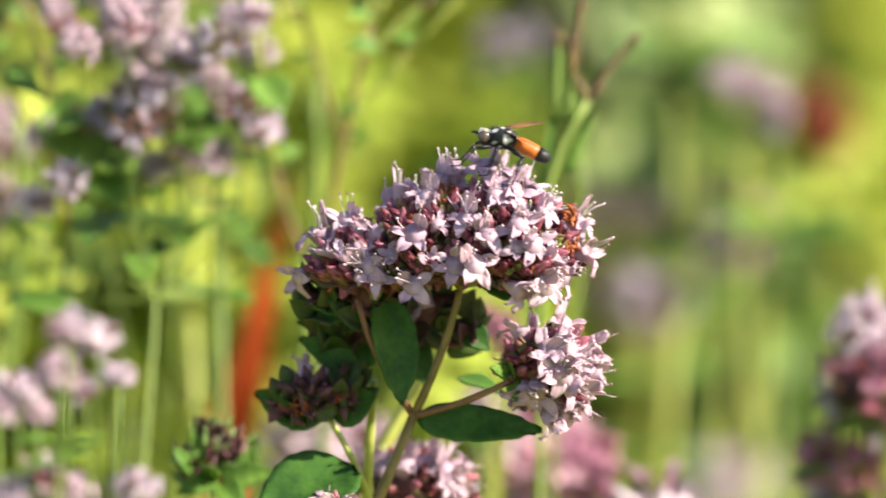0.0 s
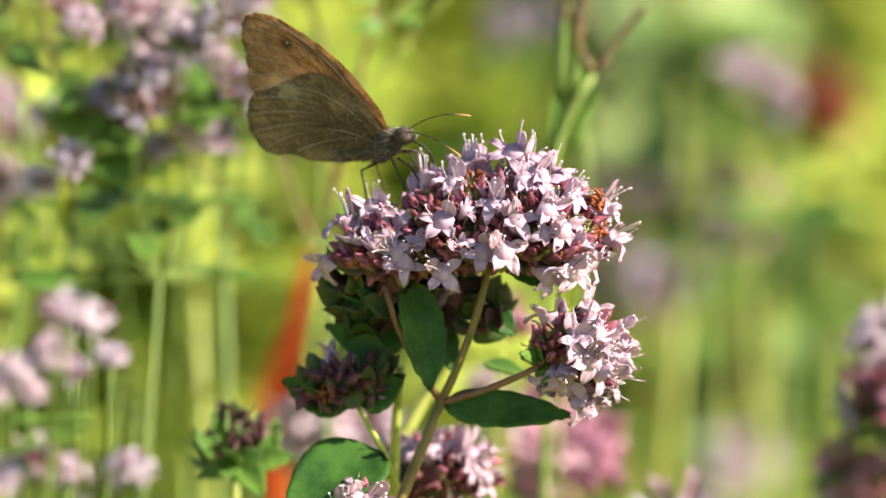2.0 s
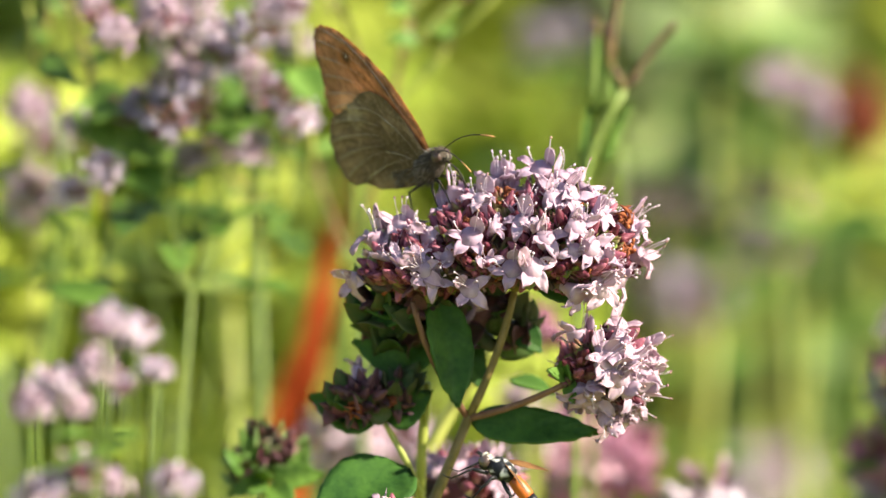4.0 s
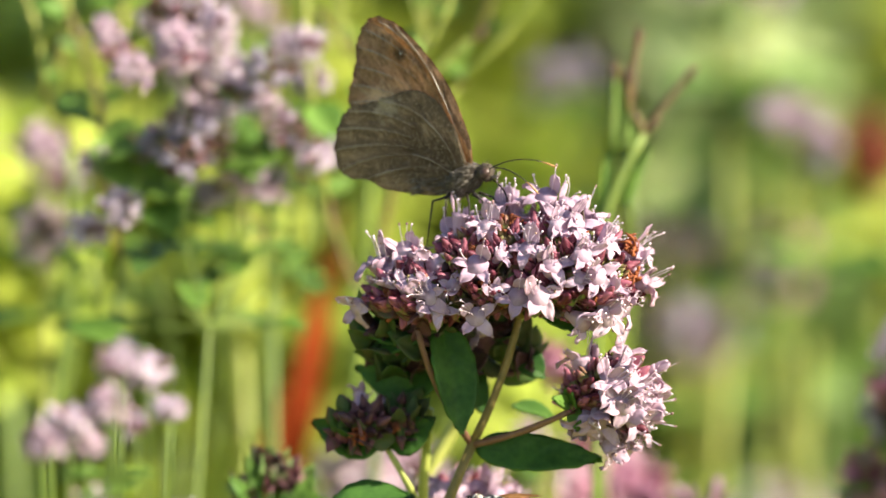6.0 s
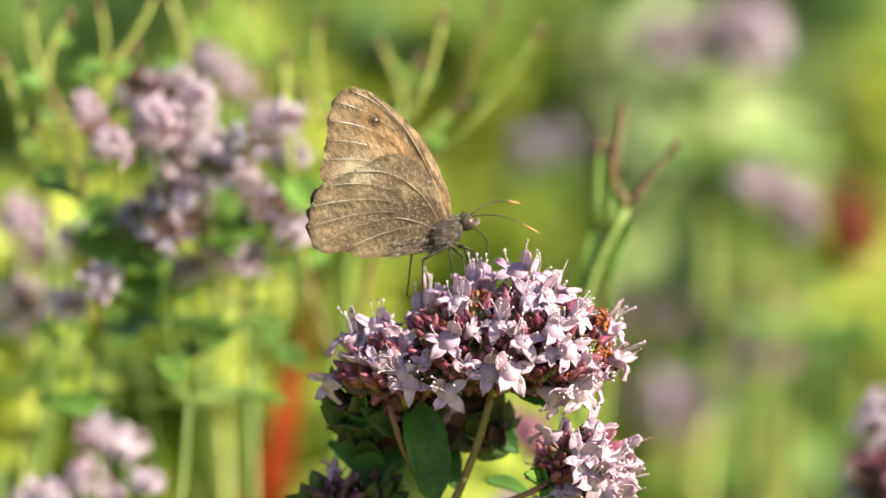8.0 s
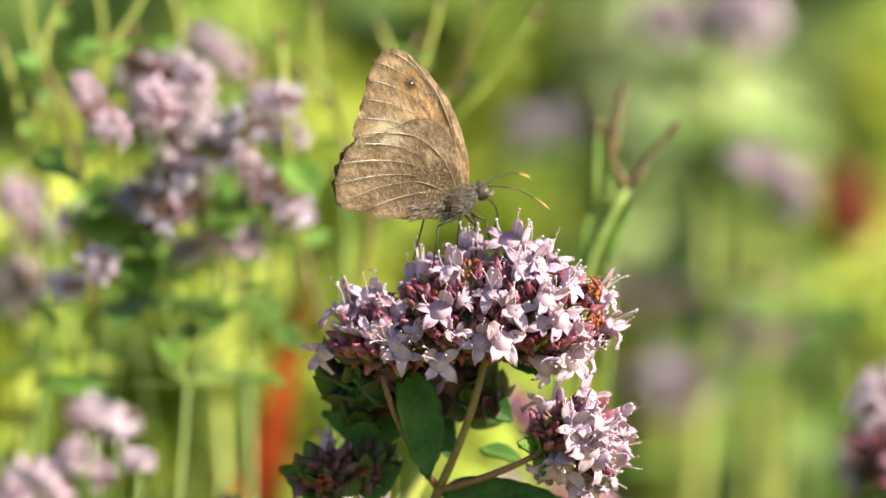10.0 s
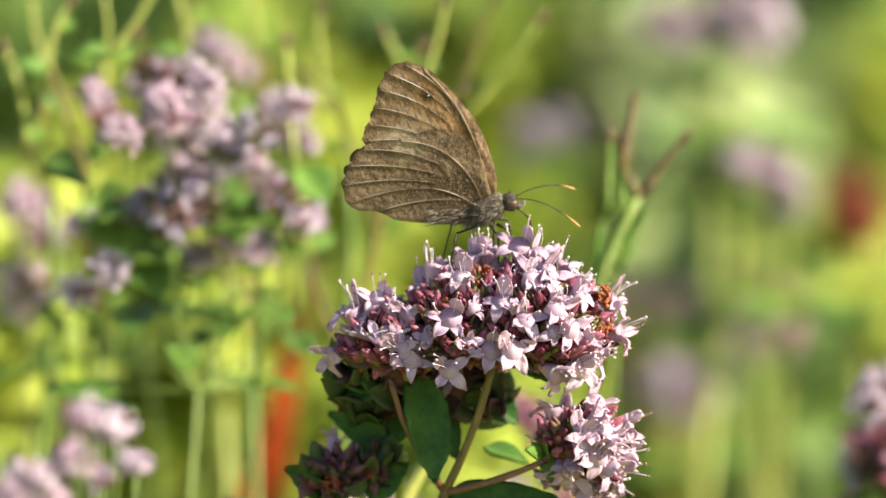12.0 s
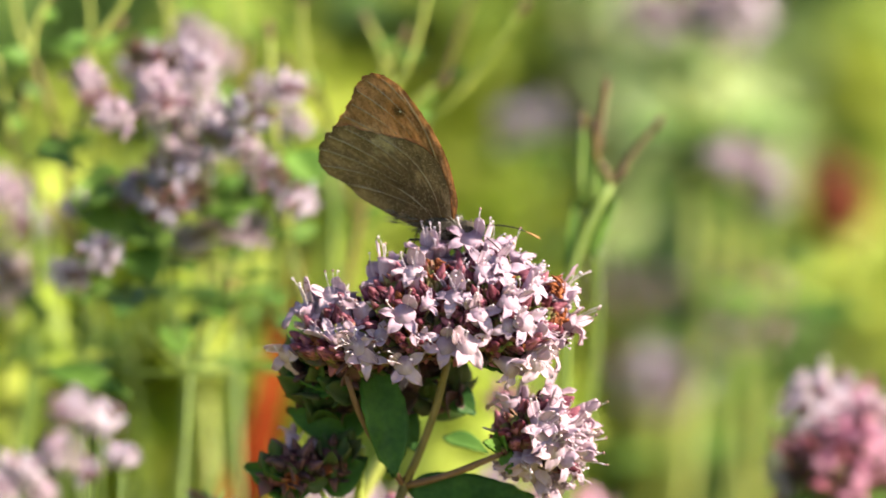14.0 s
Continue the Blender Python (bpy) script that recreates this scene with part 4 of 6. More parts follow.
def build_meadow():
    r = random.Random(11)
    # short sward, everywhere round the plants
    for name, mat, count, hi, wi, label, near, farther in (
            ("meadow_grass", GRASS, 14000, (0.2, 0.46), (0.002, 0.006), "bright yellow-green meadow grass", 0.16, 4.6),
            ("dry_grass", DRY, 320, (0.2, 0.5), (0.0015, 0.004), "dry straw-coloured grass among the green", 0.3, 4.6)):
        s = Shape()
        for _ in range(count):
            y = near + (farther - near) * r.random() ** 1.3
            x = r.uniform(-0.5, 0.5) * (1 + y * 0.5)
            clump = noise.noise((x * 3.1, y * 2.2, 4.0))
            if y < 0.8 and r.random() > (0.1 if x > 0 else 0.3):
                continue
            if (name == "dry_grass") != (clump > 0.22) and r.random() < 0.8:
                continue
            blade(s, Vector((x, y, -0.01)), r.uniform(*hi) * (1 + 0.5 * clump), r.uniform(*wi), r.uniform(0.1, 1.0), r.uniform(0, 6.28))
        tagged(new(name, s.mesh(name, [mat])), label, "grass", kind="stuff")
    # the meadow goes on all round
    s = Shape()
    for _ in range(16000):
        x, y = r.uniform(-5, 5), r.uniform(-4.5, 6.5)
        if abs(x) < 0.5 + max(0, y) * 0.25 and -1.6 < y < 4.6:
            continue
        c = noise.noise((x * 1.3, y * 1.3, 2.0))
        blade(s, Vector((x, y, -0.01)), r.uniform(0.12, 0.36) * (1 + 0.5 * c), r.uniform(0.004, 0.009), r.uniform(0.1, 1.0), r.uniform(0, 6.28))
    tagged(new("wide_meadow_grass", s.mesh("wide_meadow_grass", [GRASS])), "yellow-green grass all round", "grass", kind="stuff")
    # broad-leaved herbs in loose dark patches
    s = Shape()
    small = Shape()
    small.sheet(lambda u, v: (u * 0.035, (v - .5) * 0.018 * math.sin(math.pi * min(1, .08 + .92 * u)), 0.004 * u - 0.012 * u * u + 0.003 * abs(2 * v - 1)), 3, 2, 0.0003)
    for _ in range(420):
        y = 0.3 + 4.2 * r.random()
        x = r.uniform(-0.5, 0.5) * (1 + y * 0.5)
        if noise.noise((x * 4.0, y * 2.0, 9.0)) < 0.0:
            continue
        h = r.uniform(0.12, 0.42)
        for k in range(22):
            z = h * r.uniform(0.3, 1.0)
            a = r.uniform(0, 6.28)
            merge(s, small, Matrix.Translation((x + r.gauss(0, .012), y + r.gauss(0, .012), z)) @ Matrix.Rotation(a, 4, "Z") @ Matrix.Rotation(r.uniform(-.7, .4), 4, "Y") @ Matrix.Diagonal((r.uniform(.6, 1.5),) * 3 + (1,)))
    tagged(new("broad_leaved_herbs", s.mesh("broad_leaved_herbs", [HERB])), "leafy dark green herbs in the meadow", "herbs", kind="stuff")
    # leafy herbs and tufts farther back, light and dark
    leaf = Shape()
    leaf.sheet(lambda u, v: (u * 0.013, (v - .5) * 0.008 * math.sin(math.pi * min(1, .08 + .92 * u)), 0.002 * u - 0.004 * u * u + 0.001 * abs(2 * v - 1)), 3, 2, 0.0002)
    kinds = {"d": (HERB_DARK, "dark green leafy herb far behind, blurred"), "h": (HERB, "mid green leafy herb far behind, blurred"), "y": (LIME, "yellow-green leafy herb far behind, blurred"),
             "m": (MINT, "grey-green leafy herb far behind, blurred"), "s": (DRY, "straw-coloured withered herb far behind, blurred")}
    for x, y, deep, rx, ry, key, n in (
            (120, -20, 0.58, 90, 50, "d", 50), (330, -10, 0.58, 80, 50, "d", 45), (560, 0, 0.58, 80, 50, "d", 45), (800, -20, 0.58, 90, 50, "d", 45), (1000, 0, 0.58, 80, 50, "d", 40), (1230, -30, 0.58, 100, 50, "d", 40), (1450, -40, 0.58, 80, 40, "d", 40), (950, 100, 0.58, 60, 60, "d", 24),
            (1110, 330, 0.4, 30, 40, "m", 30), (1265, 570, 0.4, 34, 50, "d", 26), (1440, 470, 0.6, 40, 40, "h", 40), (1255, 390, 0.3, 14, 18, "d", 14),
            (770, 300, 0.42, 80, 90, "y", 230), (700, 330, 0.42, 50, 60, "y", 120), (940, 330, 0.42, 70, 70, "y", 230), (890, 420, 0.4, 50, 50, "y", 120), (740, 190, 0.42, 36, 70, "y", 60), (830, 240, 0.42, 44, 100, "h", 150), (850, 400, 0.42, 50, 56, "h", 90), (1480, 100, 0.6, 80, 90, "y", 300), (1400, 10, 0.6, 60, 50, "y", 90), (1535, 220, 0.6, 50, 60, "y", 220),
            (1520, 505, 0.4, 58, 44, "y", 260), (1440, 400, 0.45, 30, 40, "d", 26), (1310, 660, 0.7, 50, 90, "y", 60), (1190, 770, 0.5, 70, 80, "h", 170), (1240, 170, 0.42, 90, 90, "m", 280), (1150, 280, 0.42, 30, 40, "m", 60), (1330, 830, 0.6, 70, 50, "h", 80), (1440, 800, 0.42, 80, 70, "d", 44), (1250, 850, 0.42, 60, 40, "d", 24), (1150, 440, 0.7, 60, 60, "h", 70),
            (1480, 690, 0.7, 60, 60, "h", 90), (1395, 620, 0.32, 10, 130, "d", 16), (830, 60, 0.42, 50, 60, "h", 80), (1010, 200, 0.42, 50, 70, "h", 60), (720, 40, 0.5, 60, 60, "h", 90), (1000, 40, 0.5, 50, 40, "d", 30), (1100, 600, 0.6, 50, 90, "y", 140), (430, 100, 0.36, 40, 60, "h", 60), (560, 700, 0.4, 24, 40, "d", 16), (650, 110, 0.45, 22, 60, "y", 50),
            (300, 640, 0.45, 70, 90, "y", 220), (390, 560, 0.4, 34, 100, "y", 130), (120, 700, 0.4, 60, 60, "y", 140), (60, 560, 0.45, 50, 70, "y", 140), (230, 560, 0.25, 12, 30, "d", 8), (200, 500, 0.28, 90, 80, "y", 220), (330, 590, 0.28, 60, 90, "y", 170), (70, 620, 0.28, 60, 60, "y", 150), (470, 640, 0.3, 40, 90, "y", 120),
            (-55, 520, 0.3, 50, 70, "y", 130), (-60, 680, 0.3, 50, 70, "y", 120), (-60, 350, 0.3, 40, 60, "h", 80), (-40, 450, 0.16, 50, 90, "y", 90), (-50, 620, 0.16, 40, 80, "y", 70), (60, 60, 0.42, 50, 50, "d", 40), (470, 420, 0.35, 18, 40, "d", 24), (560, 330, 0.35, 40, 80, "y", 120), (130, 480, 0.4, 60, 50, "y", 120), (260, 430, 0.4, 50, 40, "y", 90), (30, 180, 0.45, 60, 90, "y", 130), (380, 300, 0.45, 60, 60, "y", 110), (180, 240, 0.45, 50, 60, "y", 100), (480, 780, 0.4, 30, 60, "y", 60), (150, 800, 0.3, 70, 60, "y", 130), (60, 770, 0.3, 60, 70, "y", 140), (200, 710, 0.3, 60, 60, "y", 110), (330, 800, 0.3, 60, 70, "y", 130), (250, 920, 0.3, 90, 60, "y", 150), (50, 900, 0.3, 60, 60, "y", 100), (860, 780, 0.4, 60, 80, "y", 170), (810, 750, 0.22, 50, 50, "y", 90), (880, 790, 0.22, 30, 40, "y", 50), (880, 690, 0.35, 50, 40, "y", 120), (620, 20, 0.4, 20, 30, "d", 22), (700, 420, 0.5, 60, 50, "y", 90)):
        c = spot(x, y, deep)
        base = Vector((c.x + r.uniform(-.01, .01), c.y + 0.01, 0))
        ob = thing("leafy_herb", Matrix.Translation(base), kinds[key][1], "herb", "leafy herbs behind")
        s = Shape()
        s.tube([p - base for p in curve(base, c, (0.004, 0, 0), 6)], 0.0009, 6)
        part("stem", s, STEM_MID, ob)
        s = Shape()
        for _ in range(n):
            q = spot(x + r.gauss(0, rx * 0.62), y + r.gauss(0, ry * 0.62), deep + r.gauss(0, .015))
            merge(s, leaf, Matrix.Translation(q - base) @ Matrix.Rotation(r.uniform(0, 6.28), 4, "Z") @ Matrix.Rotation(r.uniform(-1.0, .5), 4, "Y") @ Matrix.Rotation(r.uniform(-.7, .7), 4, "X") @ Matrix.Diagonal((r.uniform(.7, 1.5),) * 3 + (1,)))
        tagged(part("foliage", s, kinds[key][0], ob), kind="stuff")
    # tall stems that run up through the view
    group = "tall grass stems"
    rows = [(545, 900, 590, 250, 0.11, 1.6), (370, 900, 410, 460, 0.12, 0.7), (160, 900, 165, 500, 0.1, 0.7), (62, 300, 20, 880, 0.1, 1.6), (1390, 900, 1400, 400, 0.4, 2.6), (1010, 900, 1060, 380, 0.09, 1.0), (10, 900, 95, 400, 0.13, 1.4), (330, 700, 300, 480, 0.1, 0.55), (300, 900, 345, 520, 0.14, 0.55), (250, 900, 215, 560, 0.12, 0.5), (615, 900, 640, 560, 0.22, 1.2)]
    for k, (x, y, x2, y2, deep, w) in enumerate(rows):
        top = spot(x2, y2, deep)
        low = spot(x, y, deep)
        d = (top - low)
        if d.z < 0:
            top, low, d = low, top, -d
        base = low - d * (low.z / d.z) * 1.0
        base = Vector((low.x * 0.8 + base.x * 0.2, low.y + 0.02, 0.0))
        ob = thing("grass_stem", Matrix.Translation(base), "tall yellow-green grass stem, blurred", "grass", group)
        s = Shape()
        path = curve(base, low, (0, 0, 0), 6)[:-1] + curve(low, top, (0.0015, 0, 0), 6)
        s.tube([p - base for p in path], [w * MM * 0.5 * (1 - 0.02 * i) for i in range(len(path))], 6)
        part("stem", s, STEM_MID, ob)
        s = Shape()
        blade(s, Vector((0, 0, 0.0)), 0.16, 0.004, 0.8, k * 1.3)
        part("leaf", s, GRASS, ob)


# ================= butterfly =================
def wing_material(name, thin):
    """Worn scales: the wing's own pigment with fine dust over it. Lets some warm light through."""
    m = material(name, (0.2, 0.14, 0.09), (0.4, 0.3, 0.2), 0.5, 260, thin, 0.9, 0.0, spec=0.12)
    n, link = m.node_tree.nodes, m.node_tree.links
    b = n["Principled BSDF"]
    pigment = n.new("ShaderNodeAttribute")
    pigment.attribute_name = "pigment"
    pos = n.new("ShaderNodeTexCoord").outputs["Object"]
    colour = pigment.outputs["Color"]
    for scale, lo, hi, tint, amount in ((6000.0, 0.58, 0.68, (0.56, 0.47, 0.35), 0.4), (5200.0, 0.45, 0.34, (0.045, 0.03, 0.018), 0.35), (900.0, 0.45, 0.3, (0.07, 0.05, 0.032), 0.4)):
        dust = n.new("ShaderNodeTexNoise")
        dust.inputs["Scale"].default_value, dust.inputs["Detail"].default_value = scale, 2.0
        link.new(pos, dust.inputs["Vector"])
        amt = n.new("ShaderNodeMapRange")
        amt.inputs["From Min"].default_value, amt.inputs["From Max"].default_value, amt.inputs["To Max"].default_value = lo, hi, amount
        link.new(dust.outputs["Fac"], amt.inputs["Value"])
        mix = n.new("ShaderNodeMix")
        mix.data_type = "RGBA"
        mix.inputs["B"].default_value = (*tint, 1)
        link.new(amt.outputs[0], mix.inputs["Factor"])
        link.new(colour, mix.inputs["A"])
        colour = mix.outputs["Result"]
    link.new(colour, b.inputs["Base Color"])
    for node in n:
        if node.type == "BSDF_TRANSLUCENT":
            warm = n.new("ShaderNodeMix")
            warm.data_type, warm.blend_type = "RGBA", "MULTIPLY"
            warm.inputs["Factor"].default_value = 1.0
            warm.inputs["B"].default_value = (1.0, 0.52, 0.2, 1)
            link.new(colour, warm.inputs["A"])
            link.new(warm.outputs["Result"], node.inputs["Color"])
    return m


FORE = wing_material("forewing_scales", 0.45)
HIND = wing_material("hindwing_scales", 0.12)
VEIN = material("wing_vein", (0.14, 0.10, 0.066), (0.30, 0.235, 0.165), 0.3, 900, 0.0, 0.1, 0.2, coat=1.0, spec=1.0)
FUZZ = material("brown_fuzz", (0.024, 0.018, 0.012), (0.10, 0.078, 0.055), 0.9, 900, 0.0, 0.8, 0.1)
HAIR = material("pale_hair", (0.05, 0.042, 0.03), (0.28, 0.25, 0.21), 0.8, 900, 0.1, 0.0, 0.4)
EYE_BROWN = material("compound_eye", (0.04, 0.02, 0.014), (0.09, 0.05, 0.036), 0.4, 1500, 0.0, 0.2, spec=0.5)
LIMB = material("dark_limb", (0.009, 0.007, 0.005), (0.045, 0.03, 0.018), 0.5, 900)
ORANGE_TIP = material("orange_club", (0.40, 0.19, 0.06), (0.54, 0.29, 0.11), 0.6, 900)
SPOT_WHITE = material("eyespot_white", (0.35, 0.32, 0.27), (0.6, 0.56, 0.5), 0.7, 900)

# wing outlines in the wing's plane: forwards, up, in mm from the head
FORE_EDGE = [(-2.2, 0.6), (-2.3, 3.7), (-3.0, 5.7), (-4.0, 8.4), (-5.3, 10.9), (-7.0, 13.2), (-9.0, 15.4), (-10.9, 17.2), (-12.4, 18.2), (-13.8, 18.65), (-15.1, 18.5),
             (-16.1, 17.8), (-16.7, 16.6), (-17.1, 15.4), (-17.4, 13.8), (-17.9, 11.4), (-18.6, 9.0), (-18.2, 7.2), (-12.0, 3.5), (-6.0, 0.2)]
HIND_EDGE = [(-2.4, 0.0), (-4.2, 5.4), (-6.4, 8.6), (-8.6, 9.8), (-10.8, 9.8), (-13.2, 9.0), (-15.8, 8.3), (-18.2, 7.9), (-19.6, 6.4), (-20.6, 4.2), (-20.7, 2.0), (-20.4, 0.6),
             (-19.6, -0.5), (-18.6, -1.0), (-16.9, -0.9), (-15.6, -1.2), (-14.4, -2.1), (-12.0, -2.4), (-9.0, -2.7), (-6.5, -2.7), (-4.0, -1.9)]


# the cell at the wing's root and the veins from it to the margin: start, end, bow, in the same mm
FORE_VEINS = [((-3.4, 2.2), (-8.0, 13.2), 0.5), ((-3.6, 1.0), (-9.8, 8.4), 0.5), ((-6.4, 10.4), (-11.8, 17.4), 0.4), ((-8.0, 13.2), (-14.2, 18.2), 0.4),
              ((-8.7, 12.4), (-16.0, 17.0), 0.5), ((-9.3, 11.3), (-16.9, 14.9), 0.5), ((-9.8, 10.0), (-17.3, 12.6), 0.4), ((-9.8, 8.4), (-17.8, 10.3), 0.4), ((-9.9, 7.8), (-18.2, 8.2), 0.4)]
HIND_VEINS = [((-4.0, 0.4), (-8.4, 6.6), 0.6), ((-4.2, -0.6), (-10.2, 2.2), 0.5), ((-8.4, 6.6), (-14.0, 8.3), 0.5), ((-9.4, 5.4), (-18.2, 7.2), 0.6), ((-10.0, 4.2), (-20.0, 5.0), 0.5),
              ((-10.3, 3.0), (-20.4, 2.5), 0.5), ((-10.2, 2.2), (-19.7, 0.1), 0.6), ((-6.6, 0.6), (-16.2, -0.9), 0.6)]


def vein_path(start, end, bow, n=8):
    start, end = Vector(start), Vector(end)
    across = Vector(((end - start).y, -(end - start).x)).normalized() * bow
    if across.y < 0:
        across = -across
    return [start.lerp(end, i / (n - 1)) + across * (4 * i / (n - 1) * (1 - i / (n - 1))) for i in range(n)]


def ramp(v, lo, hi):
    u = min(1.0, max(0.0, (v - lo) / (hi - lo)))
    return u * u * (3 - 2 * u)


def wing_shape(edge, hub, bulge, nick, seed, veins):
    """A wing from its outline: rings between the hub and the edge, pleated between the veins, with a frayed margin.
    Gives the shape and for each vertex its place, its share of the way to the margin and its distance from a vein."""
    fine = []
    for i in range(len(edge)):
        a, b = Vector(edge[i]), Vector(edge[(i + 1) % len(edge)])
        k = max(1, int((b - a).length / 0.15))
        fine += [a.lerp(b, j / k) for j in range(k)]
    out = []
    for i, p in enumerate(fine):
        a, b = fine[i - 4], fine[(i + 4) % len(fine)]
        p = (a + p * 2 + b) / 4
        far = (p - Vector(hub)).length
        fray = nick * (1.3 * noise.noise((p.x * 0.9, p.y * 0.9, seed)) + 0.6 * noise.noise((p.x * 3.1, p.y * 3.1, seed))) - 0.2 * nick if far > 13 else 0.0
        out.append(p + (p - Vector(hub)).normalized() * fray)
    rings, n = 34, len(out)
    flat = np.array([hub] + [Vector(hub).lerp(p, k / rings) for k in range(1, rings + 1) for p in out])
    rho = np.array([0.0] + [k / rings for k in range(1, rings + 1) for _ in out])
    dist = np.full(len(flat), 9.0)
    for v in veins:
        path = vein_path(*v)
        for a, b in zip(path[:-1], path[1:]):
            a, d = np.array(a), np.array(b - a)
            t = np.clip(((flat - a) @ d) / (d @ d), 0, 1)
            dist = np.minimum(dist, np.hypot(*(flat - a - t[:, None] * d).T))
    y = bulge * np.sin(math.pi * rho * 0.8) + 0.05 * np.exp(-(dist / 0.16) ** 2) - 0.09 * np.minimum(1, dist / 0.9) * rho ** 1.5
    faces = [(0, 1 + j, 1 + (j + 1) % n) for j in range(n)]
    for k in range(rings - 1):
        a = 1 + k * n
        faces += [(a + j, a + n + j, a + n + (j + 1) % n, a + (j + 1) % n) for j in range(n)]
    s = Shape()
    s.add([(p[0] * MM, q * MM, p[1] * MM) for p, q in zip(flat, y)], faces)
    return s, list(zip(flat.tolist(), rho.tolist(), dist.tolist()))


def lay(c, over, k):
    return [a + (b - a) * k for a, b in zip(c, over)]


def streaky(c, p, hub, rho, seed):
    """Fine worn streaks that run with the veins, and a mottle."""
    ang = math.atan2(p[1] - hub[1], p[0] - hub[0])
    k = noise.noise((ang * 22, rho * 4, seed)) * 0.5 + noise.noise((ang * 60, rho * 9, seed + 3)) * 0.35 + noise.noise((p[0] * 3, p[1] * 3, seed + 5)) * 0.3
    k = max(0.45, 1 + 0.8 * k)
    return [c[0] * k * 1.0, c[1] * k * 0.905, c[2] * k * 0.79]


def fore_pigment(p, rho, d):
    x, z = p
    n1 = noise.noise((x * 0.35, z * 0.35, 1.0))
    n2 = noise.noise((x * 1.4, z * 1.4, 3.0))
    c = lay((0.29, 0.22, 0.148), (0.48, 0.375, 0.272), ramp(n1 + 0.5 * n2, -0.4, 0.5))
    inward = (x + 2.3) * -0.844 + (z - 3.7) * -0.537 + 0.7 * n2
    c = lay(c, (0.46, 0.27, 0.11), 0.38 * ramp(inward, 0.3, 0.9) * ramp(inward, 4.4, 1.8) * ramp(z, 15.0, 11.0))
    c = lay(c, (0.10, 0.065, 0.04), 0.6 * ramp(inward, -0.2, 0.1) * ramp(inward, 0.7, 0.35))
    c = lay(c, (0.075, 0.05, 0.03), 0.6 * ramp(rho, 0.4, 0.15))
    # dark cross band and dark flecks beside the veins
    c = lay(c, (0.10, 0.068, 0.042), 0.5 * ramp(abs(rho - 0.8 + 0.05 * n1), 0.12, 0.02) * ramp(n2, -0.1, 0.25))
    c = lay(c, (0.09, 0.06, 0.038), 0.8 * math.exp(-((d - 0.28) / 0.14) ** 2) * ramp(rho, 0.4, 0.6) * ramp(noise.noise((x * 0.9, z * 0.9, 7.0)), -0.2, 0.2))
    c = streaky(c, p, (-2.6, 0.2), rho, 21.0)
    # rubbed window, pale vein lines with their glint painted in, frayed dark margin
    rub = math.hypot(x + 14.2, (z - 8.6) * 1.2) + 1.2 * n2
    c = lay(c, (0.60, 0.52, 0.37), 0.8 * ramp(rub, 3.0, 1.2))
    # pale line on each vein; much of it is glint put into the pigment
    c = lay(c, (0.50, 0.42, 0.31), 0.8 * math.exp(-(d / 0.1) ** 2) * ramp(rho, 0.5, 0.72) * ramp(noise.noise((x * 0.6, z * 0.6, 5.0)), -0.5, 0.0))
    c = lay(c, (0.07, 0.045, 0.03), 0.75 * ramp(rho, 0.955, 0.985) * ramp(noise.noise((x * 0.8, z * 0.8, 9.0)), -0.15, 0.1))
    spot_ = math.hypot(x + 11.4, (z - 14.1) * 0.9) + 0.25 * n2
    c = lay(c, (0.40, 0.22, 0.08), 0.5 * ramp(spot_, 1.9, 1.2))
    return lay(c, (0.03, 0.021, 0.015), 0.8 * ramp(spot_, 1.1, 0.55))


def hind_pigment(p, rho, d):
    x, z = p
    n1 = noise.noise((x * 0.3, z * 0.3, 11.0))
    n2 = noise.noise((x * 1.3, z * 1.3, 13.0))
    c = lay((0.105, 0.08, 0.056), (0.215, 0.166, 0.118), ramp(n1 + 0.6 * n2, -0.4, 0.5))
    c = lay(c, (0.055, 0.04, 0.027), 0.75 * ramp(rho + 0.12 * n1, 0.66, 0.42))
    c = lay(c, (0.075, 0.05, 0.034), 0.75 * math.exp(-((d - 0.28) / 0.15) ** 2) * ramp(n2, -0.3, 0.2))
    c = lay(c, (0.06, 0.042, 0.028), 0.6 * ramp(math.hypot((x + 11.0) * 0.7, z - 4.4) + 1.6 * n2, 3.0, 0.8))
    c = streaky(c, p, (-3.2, -0.6), rho, 31.0)
    # hindwing vein lines, lightened in colour for the glint along them
    c = lay(c, (0.34, 0.275, 0.20), (0.05 + 0.55 * ramp(rho, 0.5, 0.75)) * math.exp(-(d / 0.09) ** 2) * ramp(noise.noise((x * 0.6, z * 0.6, 15.0)), -0.5, 0.0))
    c = lay(c, (0.52, 0.44, 0.31), 0.45 * ramp(math.hypot(x + 13.4, z - 8.0) + 1.8 * n2, 2.4, 0.6))
    c = lay(c, (0.05, 0.035, 0.024), 0.7 * ramp(rho, 0.965, 0.99) * ramp(n2, -0.2, 0.1))
    return lay(c, (0.015, 0.011, 0.008), 0.9 * ramp(math.hypot(x + 15.6, z - 4.3), 0.34, 0.2))


